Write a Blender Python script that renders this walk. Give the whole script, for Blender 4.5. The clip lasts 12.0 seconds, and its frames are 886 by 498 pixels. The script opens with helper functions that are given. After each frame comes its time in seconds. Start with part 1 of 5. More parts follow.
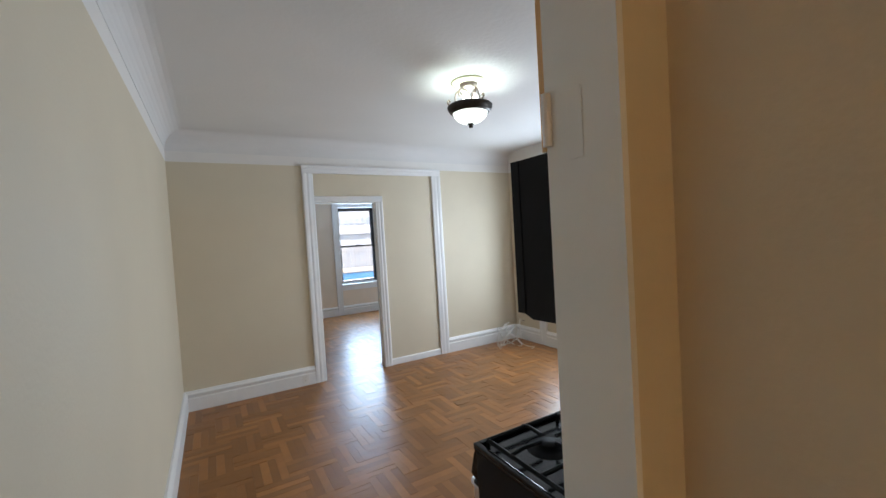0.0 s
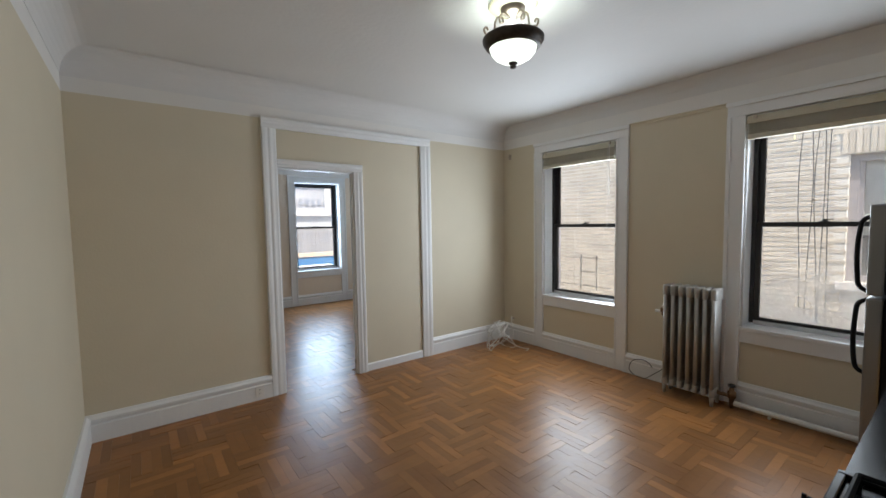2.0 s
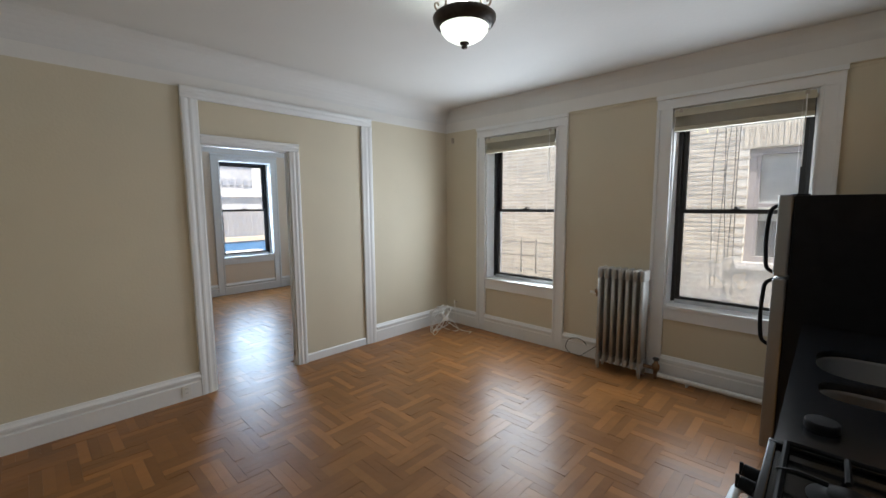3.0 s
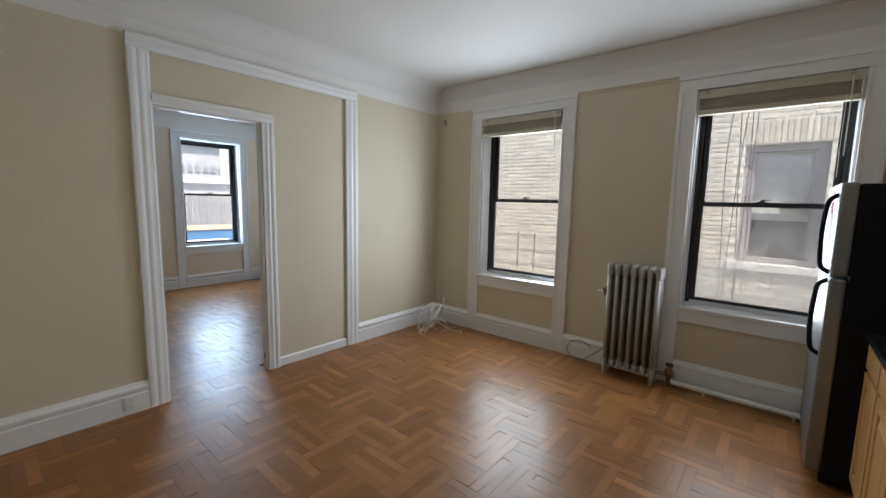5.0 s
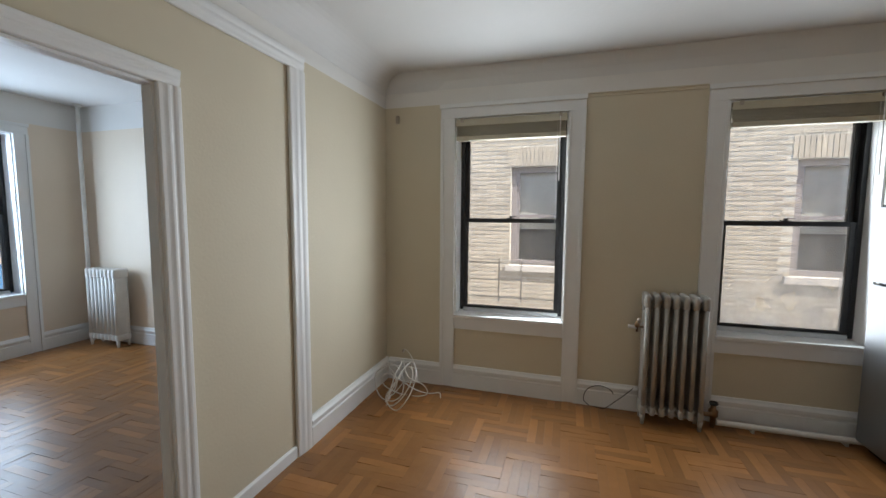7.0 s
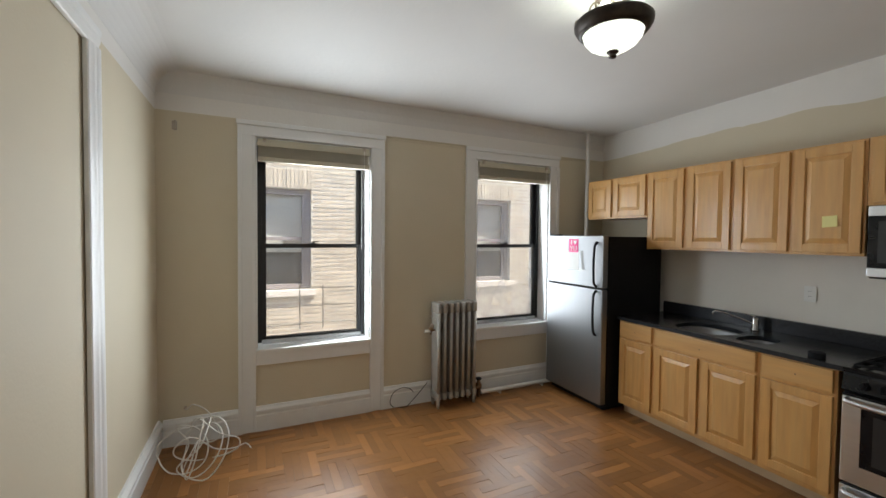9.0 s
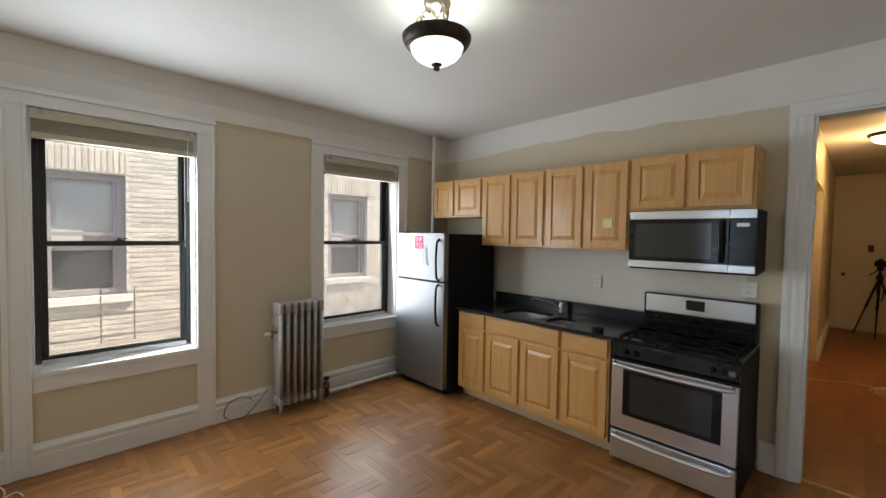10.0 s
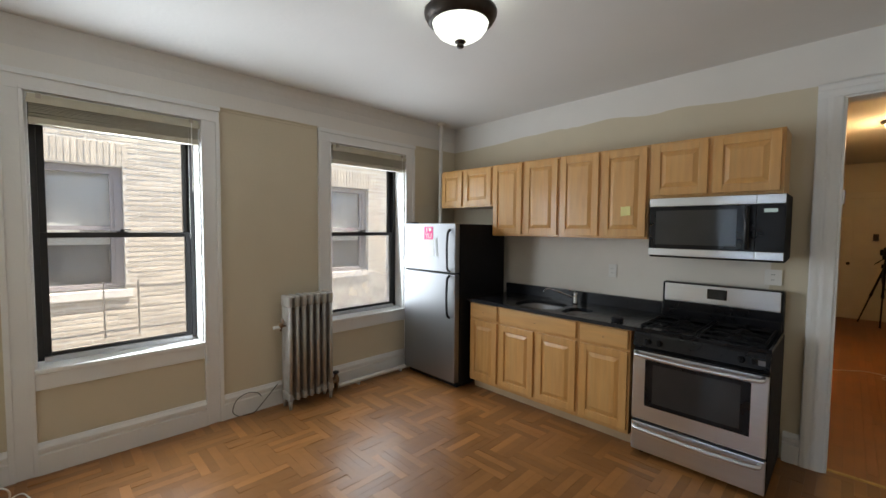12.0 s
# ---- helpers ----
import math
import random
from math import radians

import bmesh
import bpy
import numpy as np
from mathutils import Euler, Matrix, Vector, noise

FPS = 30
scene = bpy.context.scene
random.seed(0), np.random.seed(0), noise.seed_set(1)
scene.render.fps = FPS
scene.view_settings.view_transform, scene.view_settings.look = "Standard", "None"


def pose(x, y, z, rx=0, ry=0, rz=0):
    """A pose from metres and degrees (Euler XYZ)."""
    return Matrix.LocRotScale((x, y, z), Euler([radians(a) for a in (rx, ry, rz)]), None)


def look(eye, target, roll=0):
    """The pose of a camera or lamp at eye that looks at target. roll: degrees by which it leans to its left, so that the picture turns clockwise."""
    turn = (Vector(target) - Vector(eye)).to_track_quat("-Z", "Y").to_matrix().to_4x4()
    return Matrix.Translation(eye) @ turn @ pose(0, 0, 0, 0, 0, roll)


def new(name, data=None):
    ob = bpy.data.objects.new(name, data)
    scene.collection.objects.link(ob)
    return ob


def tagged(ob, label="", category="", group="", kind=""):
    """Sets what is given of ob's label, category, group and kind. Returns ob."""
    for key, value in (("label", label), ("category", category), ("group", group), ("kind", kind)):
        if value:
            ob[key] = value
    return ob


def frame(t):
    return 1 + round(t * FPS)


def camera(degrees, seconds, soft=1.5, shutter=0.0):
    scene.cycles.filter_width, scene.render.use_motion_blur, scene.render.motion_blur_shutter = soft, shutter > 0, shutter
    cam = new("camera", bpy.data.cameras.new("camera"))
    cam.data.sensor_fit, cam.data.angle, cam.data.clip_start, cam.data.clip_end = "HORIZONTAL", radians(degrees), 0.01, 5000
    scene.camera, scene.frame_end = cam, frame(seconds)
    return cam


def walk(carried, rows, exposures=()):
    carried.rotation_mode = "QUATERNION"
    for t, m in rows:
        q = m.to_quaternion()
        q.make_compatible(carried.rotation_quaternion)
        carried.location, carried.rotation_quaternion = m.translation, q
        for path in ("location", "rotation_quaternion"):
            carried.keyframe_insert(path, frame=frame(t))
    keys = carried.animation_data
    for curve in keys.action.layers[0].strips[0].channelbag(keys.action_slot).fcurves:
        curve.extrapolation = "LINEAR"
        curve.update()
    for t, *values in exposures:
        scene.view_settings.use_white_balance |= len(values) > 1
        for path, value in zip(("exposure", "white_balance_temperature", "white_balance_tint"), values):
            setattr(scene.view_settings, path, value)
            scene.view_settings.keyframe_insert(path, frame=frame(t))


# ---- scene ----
cam = camera(95.5, 12.0)
PATH = [
    (0, (0.056, -0.136, 1.636), (1.053, 1.596, 1.572), -3.4),
    (0.5, (0.004, 0.236, 1.641), (1.011, 1.964, 1.59), -2.8),
    (1, (0.037, 0.474, 1.622), (1.105, 2.165, 1.57), -2.0),
    (1.5, (0.106, 0.681, 1.593), (1.224, 2.337, 1.52), -1.4),
    (2, (0.098, 0.839, 1.582), (1.303, 2.43, 1.453), -0.9),
    (2.5, (0.083, 0.936, 1.597), (1.415, 2.416, 1.406), -0.5),
    (3, (0.087, 0.946, 1.597), (1.52, 2.324, 1.381), -0.4),
    (4.8, (0.215, 1.21, 1.48), (1.7, 2.531, 1.257), 1.1),
    (5, (0.282, 1.379, 1.51), (1.799, 2.662, 1.272), 1.2),
    (5.5, (0.404, 1.746, 1.519), (2.017, 2.903, 1.269), 1.5),
    (6, (0.469, 2.178, 1.566), (2.212, 3.129, 1.322), 1.5),
    (6.5, (0.589, 2.635, 1.571), (2.424, 3.402, 1.358), 0.9),
    (6.7, (0.617, 2.821, 1.572), (2.48, 3.521, 1.376), 0.7),
    (8.3, (0.592, 3.928, 1.644), (2.578, 3.712, 1.562), -0.3),
    (8.5, (0.562, 3.977, 1.632), (2.523, 3.585, 1.565), -0.1),
    (9, (0.474, 4.055, 1.618), (2.286, 3.211, 1.559), 0.6),
    (9.5, (0.404, 3.993, 1.63), (2.01, 2.803, 1.563), 1.0),
    (10, (0.352, 3.945, 1.633), (1.786, 2.553, 1.561), 0.9),
    (10.5, (0.298, 3.945, 1.621), (1.62, 2.446, 1.541), 0.9),
    (11, (0.31, 3.971, 1.613), (1.587, 2.434, 1.527), 1.1),
    (11.5, (0.366, 3.989, 1.606), (1.666, 2.472, 1.508), 1.0),
    (12, (0.518, 3.986, 1.593), (1.937, 2.58, 1.492), 0.5),
]
EXPOSURES = [(0.0, 2.05, 6050, 10), (0.5, 1.78, 6150, 10), (1.0, 1.65, 6250, 10), (1.5, 1.6, 6350, 10), (2.5, 1.62, 6400, 10), (5.5, 1.55, 6350, 10), (6.5, 1.45, 6500, 10), (8.5, 1.6, 6800, 10), (9.5, 1.78, 6800, 10), (12.0, 1.8, 6700, 10)]
walk(cam, [(t, look(eye, target, roll)) for t, eye, target, roll in PATH], EXPOSURES)

# ---- world, sun and daylight ----
SUN_ELEVATION, SUN_AZIMUTH = 56.0, 206.0  # degrees; azimuth clockwise from +y
world = bpy.data.worlds.new("sky")
scene.world = world
world.use_nodes = True
wn = world.node_tree.nodes
sky = wn.new("ShaderNodeTexSky")
sky.sky_type, sky.sun_disc = "NISHITA", False
sky.sun_elevation, sky.sun_rotation = radians(SUN_ELEVATION), radians(SUN_AZIMUTH)
sky.air_density, sky.dust_density = 1.0, 2.0
wn["Background"].inputs["Strength"].default_value = 0.15
world.node_tree.links.new(sky.outputs[0], wn["Background"].inputs[0])
sun = new("sun", bpy.data.lights.new("sun", "SUN"))
sun.data.energy, sun.data.angle, sun.data.color = 3.4, radians(0.5), (1.0, 0.96, 0.90)
sa, se = radians(SUN_AZIMUTH), radians(SUN_ELEVATION)
sun_way = Vector((math.sin(sa) * math.cos(se), math.cos(sa) * math.cos(se), math.sin(se)))
sun.matrix_world = look(sun_way * 30, (0, 0, 0))


def area_lamp(name, eye, target, width, height, power, color):
    lamp = new(name, bpy.data.lights.new(name, "AREA"))
    lamp.data.shape, lamp.data.size, lamp.data.size_y = "RECTANGLE", width, height
    lamp.data.energy, lamp.data.color = power, color
    lamp.matrix_world = look(eye, target)
    return lamp


# the sky's light through the three windows
DAY = (0.80, 0.905, 1.0)
area_lamp("daylight_window_1", (4.15, 3.58, 1.45), (0.6, 2.85, 1.5), 0.86, 1.46, 13.5, DAY)
area_lamp("daylight_window_2", (4.15, 1.53, 1.45), (0.6, 1.2, 1.75), 0.84, 1.46, 6.5, DAY)
area_lamp("daylight_window_3", (3.0, 8.87, 1.53), (2.8, 0, 1.8), 0.82, 1.6, 19, (0.58, 0.77, 1.0))


def point_lamp(name, place, power, radius, color):
    lamp = new(name, bpy.data.lights.new(name, "POINT"))
    lamp.data.energy, lamp.data.shadow_soft_size, lamp.data.color = power, radius, color
    lamp.location = place
    return lamp


point_lamp("ceiling_bulb", (1.90, 2.51, 2.575), 1.1, 0.03, (0.90, 1.0, 0.95))
point_lamp("hall_bulb", (0.16, -2.75, 2.70), 10.5, 0.10, (1.0, 0.64, 0.30))


# ---- materials ----
def material(name, color, rough=0.6, metal=0.0, vary=0.06, scale=6.0, bump=0.0, bump_scale=120.0, second=None, amount=0.0, second_scale=1.5, spec=0.5, coat=0.0, stretch=(1, 1, 1), rand=0.0, rvar=0.08, skew=1.0):
    """A surface with fine grain and broad stains: color, its variation, a second colour in patches, relief."""
    m = bpy.data.materials.new(name)
    m.use_nodes = True
    n, l = m.node_tree.nodes, m.node_tree.links
    b = n["Principled BSDF"]
    co = n.new("ShaderNodeTexCoord")
    mp = n.new("ShaderNodeMapping")
    mp.inputs["Scale"].default_value = stretch
    if rand:
        whole = n.new("ShaderNodeObjectInfo")
        shift = n.new("ShaderNodeVectorMath")
        l.new(co.outputs["Object"], shift.inputs[0])
        l.new(whole.outputs["Location"], shift.inputs[1])
        l.new(shift.outputs[0], mp.inputs["Vector"])
    else:
        l.new(co.outputs["Object"], mp.inputs["Vector"])
    fine = n.new("ShaderNodeTexNoise")
    fine.inputs["Scale"].default_value, fine.inputs["Detail"].default_value = scale, 5
    l.new(mp.outputs[0], fine.inputs["Vector"])
    ramp = n.new("ShaderNodeMapRange")
    ramp.inputs["From Min"].default_value, ramp.inputs["From Max"].default_value = 0.3, 0.7
    ramp.inputs["To Min"].default_value, ramp.inputs["To Max"].default_value = 1 - vary, 1 + vary
    l.new(fine.outputs["Fac"], ramp.inputs["Value"])
    hsv = n.new("ShaderNodeHueSaturation")
    hsv.inputs["Color"].default_value = (*color, 1)
    l.new(ramp.outputs[0], hsv.inputs["Value"])
    out = hsv.outputs[0]
    if second:
        broad = n.new("ShaderNodeTexNoise")
        broad.inputs["Scale"].default_value, broad.inputs["Detail"].default_value = second_scale, 4
        l.new(mp.outputs[0], broad.inputs["Vector"])
        cut = n.new("ShaderNodeMapRange")
        cut.inputs["From Min"].default_value, cut.inputs["From Max"].default_value = 0.45, 0.75
        cut.inputs["To Max"].default_value = amount
        l.new(broad.outputs["Fac"], cut.inputs["Value"])
        mix = n.new("ShaderNodeMixRGB")
        mix.inputs["Color2"].default_value = (*second, 1)
        l.new(cut.outputs[0], mix.inputs["Fac"])
        l.new(out, mix.inputs["Color1"])
        out = mix.outputs[0]
    if rand:
        info = n.new("ShaderNodeObjectInfo")
        geo = n.new("ShaderNodeNewGeometry")
        add = n.new("ShaderNodeMath")
        add.operation = "ADD"
        l.new(info.outputs["Random"], add.inputs[0])
        l.new(geo.outputs["Random Per Island"], add.inputs[1])
        frac = n.new("ShaderNodeMath")
        frac.operation = "FRACT"
        l.new(add.outputs[0], frac.inputs[0])
        power = n.new("ShaderNodeMath")
        power.operation = "POWER"
        power.inputs[1].default_value = skew
        l.new(frac.outputs[0], power.inputs[0])
        rr = n.new("ShaderNodeMapRange")
        rr.inputs["To Min"].default_value, rr.inputs["To Max"].default_value = 1 - rand / skew, 1 + rand
        l.new(power.outputs[0], rr.inputs["Value"])
        h2 = n.new("ShaderNodeHueSaturation")
        l.new(rr.outputs[0], h2.inputs["Value"])
        l.new(out, h2.inputs["Color"])
        out = h2.outputs[0]
    l.new(out, b.inputs["Base Color"])
    b.inputs["Metallic"].default_value = metal
    b.inputs["Specular IOR Level"].default_value = spec
    b.inputs["Coat Weight"].default_value = coat
    b.inputs["Coat Roughness"].default_value = 0.15
    rg = n.new("ShaderNodeMapRange")
    rg.inputs["To Min"].default_value, rg.inputs["To Max"].default_value = max(0.02, rough - rvar), min(1, rough + rvar)
    l.new(fine.outputs["Fac"], rg.inputs["Value"])
    l.new(rg.outputs[0], b.inputs["Roughness"])
    if bump:
        rel = n.new("ShaderNodeTexNoise")
        rel.inputs["Scale"].default_value, rel.inputs["Detail"].default_value = bump_scale, 3
        l.new(mp.outputs[0], rel.inputs["Vector"])
        bp = n.new("ShaderNodeBump")
        bp.inputs["Strength"].default_value, bp.inputs["Distance"].default_value = bump, 0.01
        l.new(rel.outputs["Fac"], bp.inputs["Height"])
        l.new(bp.outputs[0], b.inputs["Normal"])
    return m


def glowing(name, color, strength, base=(0.9, 0.9, 0.9)):
    m = material(name, base, 0.3)
    b = m.node_tree.nodes["Principled BSDF"]
    b.inputs["Emission Color"].default_value = (*color, 1)
    b.inputs["Emission Strength"].default_value = strength
    return m


def clear_glass(name, tint=(1, 1, 1), rough=0.0, dust_haze=0.0, low_dust=0.0):
    m = bpy.data.materials.new(name)
    m.use_nodes = True
    n, l = m.node_tree.nodes, m.node_tree.links
    n.remove(n["Principled BSDF"])
    tr, gl, mx, fr = n.new("ShaderNodeBsdfTransparent"), n.new("ShaderNodeBsdfGlossy"), n.new("ShaderNodeMixShader"), n.new("ShaderNodeFresnel")
    tr.inputs[0].default_value = (*tint, 1)
    gl.inputs["Roughness"].default_value = rough
    fr.inputs["IOR"].default_value = 1.45
    l.new(fr.outputs[0], mx.inputs[0])
    l.new(tr.outputs[0], mx.inputs[1])
    l.new(gl.outputs[0], mx.inputs[2])
    out = mx.outputs[0]
    if dust_haze:
        # thin film of dust and added glare haze, thicker at the foot, catching daylight
        film, dm, co = n.new("ShaderNodeBsdfTranslucent"), n.new("ShaderNodeMixShader"), n.new("ShaderNodeTexCoord")
        film.inputs["Color"].default_value = (0.85, 0.87, 0.9, 1)
        spots, xyz, ramp, mul = n.new("ShaderNodeTexNoise"), n.new("ShaderNodeSeparateXYZ"), n.new("ShaderNodeMapRange"), n.new("ShaderNodeMath")
        spots.inputs["Scale"].default_value, spots.inputs["Detail"].default_value = 5, 6
        l.new(co.outputs["Object"], spots.inputs["Vector"])
        l.new(co.outputs["Object"], xyz.inputs[0])
        l.new(xyz.outputs["Z"], ramp.inputs["Value"])
        ramp.inputs["From Min"].default_value, ramp.inputs["From Max"].default_value = 0.75, 1.35
        ramp.inputs["To Min"].default_value, ramp.inputs["To Max"].default_value = dust_haze + low_dust, dust_haze
        l.new(ramp.outputs[0], mul.inputs[0])
        mul.operation = "MULTIPLY"
        sc = n.new("ShaderNodeMapRange")
        sc.inputs["From Min"].default_value, sc.inputs["From Max"].default_value = 0.3, 0.7
        sc.inputs["To Min"].default_value, sc.inputs["To Max"].default_value = 0.6, 1.4
        l.new(spots.outputs["Fac"], sc.inputs["Value"])
        l.new(sc.outputs[0], mul.inputs[1])
        l.new(mul.outputs[0], dm.inputs[0])
        l.new(out, dm.inputs[1])
        l.new(film.outputs[0], dm.inputs[2])
        out = dm.outputs[0]
    l.new(out, n["Material Output"].inputs["Surface"])
    return m


CREAM = material("cream_wall_paint", (0.64, 0.572, 0.44), 0.68, spec=0.3, vary=0.02, scale=2.5, bump=0.10, bump_scale=60, second=(0.58, 0.51, 0.385), amount=0.3, second_scale=0.8)
WHITE = material("white_wall_paint", (0.76, 0.74, 0.71), 0.6, vary=0.02, scale=3, bump=0.12, bump_scale=50)
CEIL = material("white_ceiling_paint", (0.71, 0.70, 0.685), 0.7, vary=0.02, scale=2, bump=0.15, bump_scale=30, second=(0.67, 0.655, 0.64), amount=0.4, second_scale=0.7)
TRIM = material("white_gloss_trim_paint", (0.785, 0.79, 0.79), 0.38, vary=0.02, scale=8, bump=0.10, bump_scale=35, second=(0.70, 0.66, 0.58), amount=0.18, second_scale=4)
# cream made paler and warmer, putting some of the room's light into it
ROOMPAINT = material("light_warmed_cream_room_paint", (0.77, 0.655, 0.53), 0.55, vary=0.02, scale=2.5, bump=0.10, bump_scale=60)
HALLPAINT = material("cream_hall_paint", (0.70, 0.62, 0.48), 0.5, vary=0.02, scale=2.5, bump=0.10, bump_scale=60)
SUBFLOOR = material("dark_floor_joint", (0.20, 0.092, 0.036), 0.45)
ALUMINIUM = material("pale_aluminium", (0.62, 0.63, 0.65), 0.4, metal=0.4, vary=0.08, scale=10)
OFF_WHITE = material("off_white_backsplash_paint", (0.76, 0.72, 0.66), 0.5, vary=0.03, scale=3, bump=0.1, bump_scale=50, second=(0.66, 0.61, 0.54), amount=0.25, second_scale=2)
BLACK = material("black_window_frame", (0.018, 0.018, 0.020), 0.35, vary=0.15, scale=20)
GLASS = clear_glass("window_glass")
DUSTY = clear_glass("slightly_dusty_window_glass", dust_haze=0.06, low_dust=0.03)
# this film puts the washed-out glare of the view into the pane
HAZY = clear_glass("glare_hazed_window_glass", dust_haze=0.14, low_dust=0.02)
DIRTY = clear_glass("dusty_window_glass", dust_haze=0.13, low_dust=0.30)


# ---- helpers for meshes ----
def part(name, bm, mat, parent=None, label="", smooth=False):
    """Links a bmesh as one mesh object under a thing or a part."""
    me = bpy.data.meshes.new(name)
    bmesh.ops.recalc_face_normals(bm, faces=bm.faces)
    bm.to_mesh(me)
    bm.free()
    for m in mat if isinstance(mat, (list, tuple)) else (mat,):
        me.materials.append(m)
    if smooth:
        for p in me.polygons:
            p.use_smooth = True
    ob = new(name, me)
    ob.parent = parent
    return tagged(ob, label)


def thing(name, label, category, place=(0, 0, 0), turn=0, group="", kind=""):
    """An Empty at a thing's base, for its parts."""
    ob = new(name)
    ob.empty_display_size = 0.1
    ob.location, ob.rotation_euler = place, (0, 0, radians(turn))
    return tagged(ob, label, category, group, kind)


def box(bm, x0, x1, y0, y1, z0, z1, bevel=0.0, slot=0):
    vs = [bm.verts.new((x, y, z)) for x in (x0, x1) for y in (y0, y1) for z in (z0, z1)]
    faces = [bm.faces.new([vs[i] for i in f]) for f in ((0, 1, 3, 2), (4, 6, 7, 5), (0, 4, 5, 1), (2, 3, 7, 6), (0, 2, 6, 4), (1, 5, 7, 3))]
    for f in faces:
        f.material_index = slot
    if bevel:
        edges = list({e for f in faces for e in f.edges})
        bmesh.ops.bevel(bm, geom=edges, offset=bevel, segments=2, affect="EDGES", profile=0.6)
    return bm


def boxed(*a, bevel=0.0):
    return box(bmesh.new(), *a, bevel=bevel)


def rod(bm, a, b, r, seg=12, r2=None):
    a, b = Vector(a), Vector(b)
    m = Matrix.Translation((a + b) / 2) @ (b - a).to_track_quat("Z", "Y").to_matrix().to_4x4()
    bmesh.ops.create_cone(bm, cap_ends=True, segments=seg, radius1=r, radius2=r if r2 is None else r2, depth=(b - a).length, matrix=m)
    return bm


def lathe(bm, profile, centre=(0, 0, 0), seg=32):
    """Turns a profile of (radius, z) about a vertical axis."""
    rings = []
    for r, z in profile:
        rings.append([bm.verts.new((centre[0] + r * math.cos(2 * math.pi * i / seg), centre[1] + r * math.sin(2 * math.pi * i / seg), centre[2] + z)) for i in range(seg)])
    for p, q in zip(rings, rings[1:]):
        for i in range(seg):
            bm.faces.new((p[i], p[(i + 1) % seg], q[(i + 1) % seg], q[i]))
    return bm


def tube(bm, points, r, seg=8, close=False):
    """A round bar along points."""
    pts = [Vector(p) for p in points]
    rings = []
    side = None
    for i, p in enumerate(pts):
        way = (pts[min(i + 1, len(pts) - 1)] - pts[max(i - 1, 0)]).normalized()
        if side is None:
            side = way.orthogonal().normalized()
        side = (side - way * side.dot(way)).normalized()
        up = way.cross(side)
        rings.append([bm.verts.new(p + r * (math.cos(2 * math.pi * k / seg) * side + math.sin(2 * math.pi * k / seg) * up)) for k in range(seg)])
    for a, b in zip(rings, rings[1:]):
        for k in range(seg):
            bm.faces.new((a[k], a[(k + 1) % seg], b[(k + 1) % seg], b[k]))
    bm.faces.new(rings[0])
    bm.faces.new(rings[-1])
    return bm


def smooth_path(ctrl, steps=8):
    """Catmull-Rom points through control points."""
    c = [Vector(p) for p in ctrl]
    c = [c[0] * 2 - c[1]] + c + [c[-1] * 2 - c[-2]]
    out = []
    for i in range(1, len(c) - 2):
        for k in range(steps):
            t = k / steps
            a, b, d, e = c[i - 1], c[i], c[i + 1], c[i + 2]
            out.append(0.5 * (2 * b + (d - a) * t + (2 * a - 5 * b + 4 * d - e) * t * t + (3 * b - a - 3 * d + e) * t ** 3))
    out.append(c[-2])
    return out


def sweep(bm, profile, a, b, out, slot=0):
    """Runs a profile of (outwards, z) from a to b in plan; out is the way it stands out from the wall."""
    a, b, out = Vector((*a, 0)), Vector((*b, 0)), Vector((*out, 0))
    p = [bm.verts.new(a + out * o + Vector((0, 0, z))) for o, z in profile]
    q = [bm.verts.new(b + out * o + Vector((0, 0, z))) for o, z in profile]
    for i in range(len(p)):
        j = (i + 1) % len(p)
        bm.faces.new((p[i], p[j], q[j], q[i])).material_index = slot
    bm.faces.new(p)
    bm.faces.new(list(reversed(q)))
    return bm


# ---- the structure ----
LEFT, RIGHT, KITCHEN, FAR = -0.28, 4.10, 0.365, 4.73   # inner faces of the main room
HIGH, LINE = 2.84, 2.545                              # ceiling, and where cream paint meets white
BACK2 = 8.80                                          # far wall of the second room


def wall(name, label, along, face0, face1, a0, a1, openings=(), top=3.0, low=-0.1, line=LINE, mats=None):
    """A wall between two faces, along x or y, with openings (from, to, sill, head) right through it."""
    bm = bmesh.new()
    cuts = sorted({a0, a1, *[v for o in openings for v in o[:2]]})
    for p, q in zip(cuts, cuts[1:]):
        holes = [(o[2], o[3]) for o in openings if o[0] <= p and q <= o[1]]
        spans, z = [], low
        for s, h in sorted(holes):
            if s > z:
                spans.append((z, s))
            z = h
        spans.append((z, top))
        for s, h in spans:
            for u, v, slot in ((s, min(h, line), 0), (max(s, line), h, 1)):
                if v - u > 1e-6:
                    if along == "x":
                        box(bm, p, q, face0, face1, u, v, slot=slot)
                    else:
                        box(bm, face0, face1, p, q, u, v, slot=slot)
    return tagged(part(name, bm, mats or (CREAM, WHITE)), label, "wall", kind="structure")


W1, W2 = (3.105, 4.055), (1.06, 1.995)
SILL, HEAD = 0.645, 2.415
W3 = (2.545, 3.45)
wall("wall_east", "cream painted plaster wall with two windows, white above", "y", RIGHT, 4.42, 0.0, 4.80, [(*W1, SILL, HEAD), (*W2, SILL, HEAD)])
wall("wall_west", "cream painted plaster wall, white above", "y", -0.46, LEFT, 0.40, FAR)
DOOR = (1.145, 1.895)
wall("wall_north", "cream plaster wall with a doorway to the next room", "x", FAR, 4.88, -0.46, RIGHT, [(1.08, 2.79, -0.1, 2.51)])
wall("wall_infill", "cream panel filling an old wide doorway beside the door", "x", 4.735, 4.775, 1.08, 2.79, [(*DOOR, -0.1, 2.118)], top=2.51, line=9)
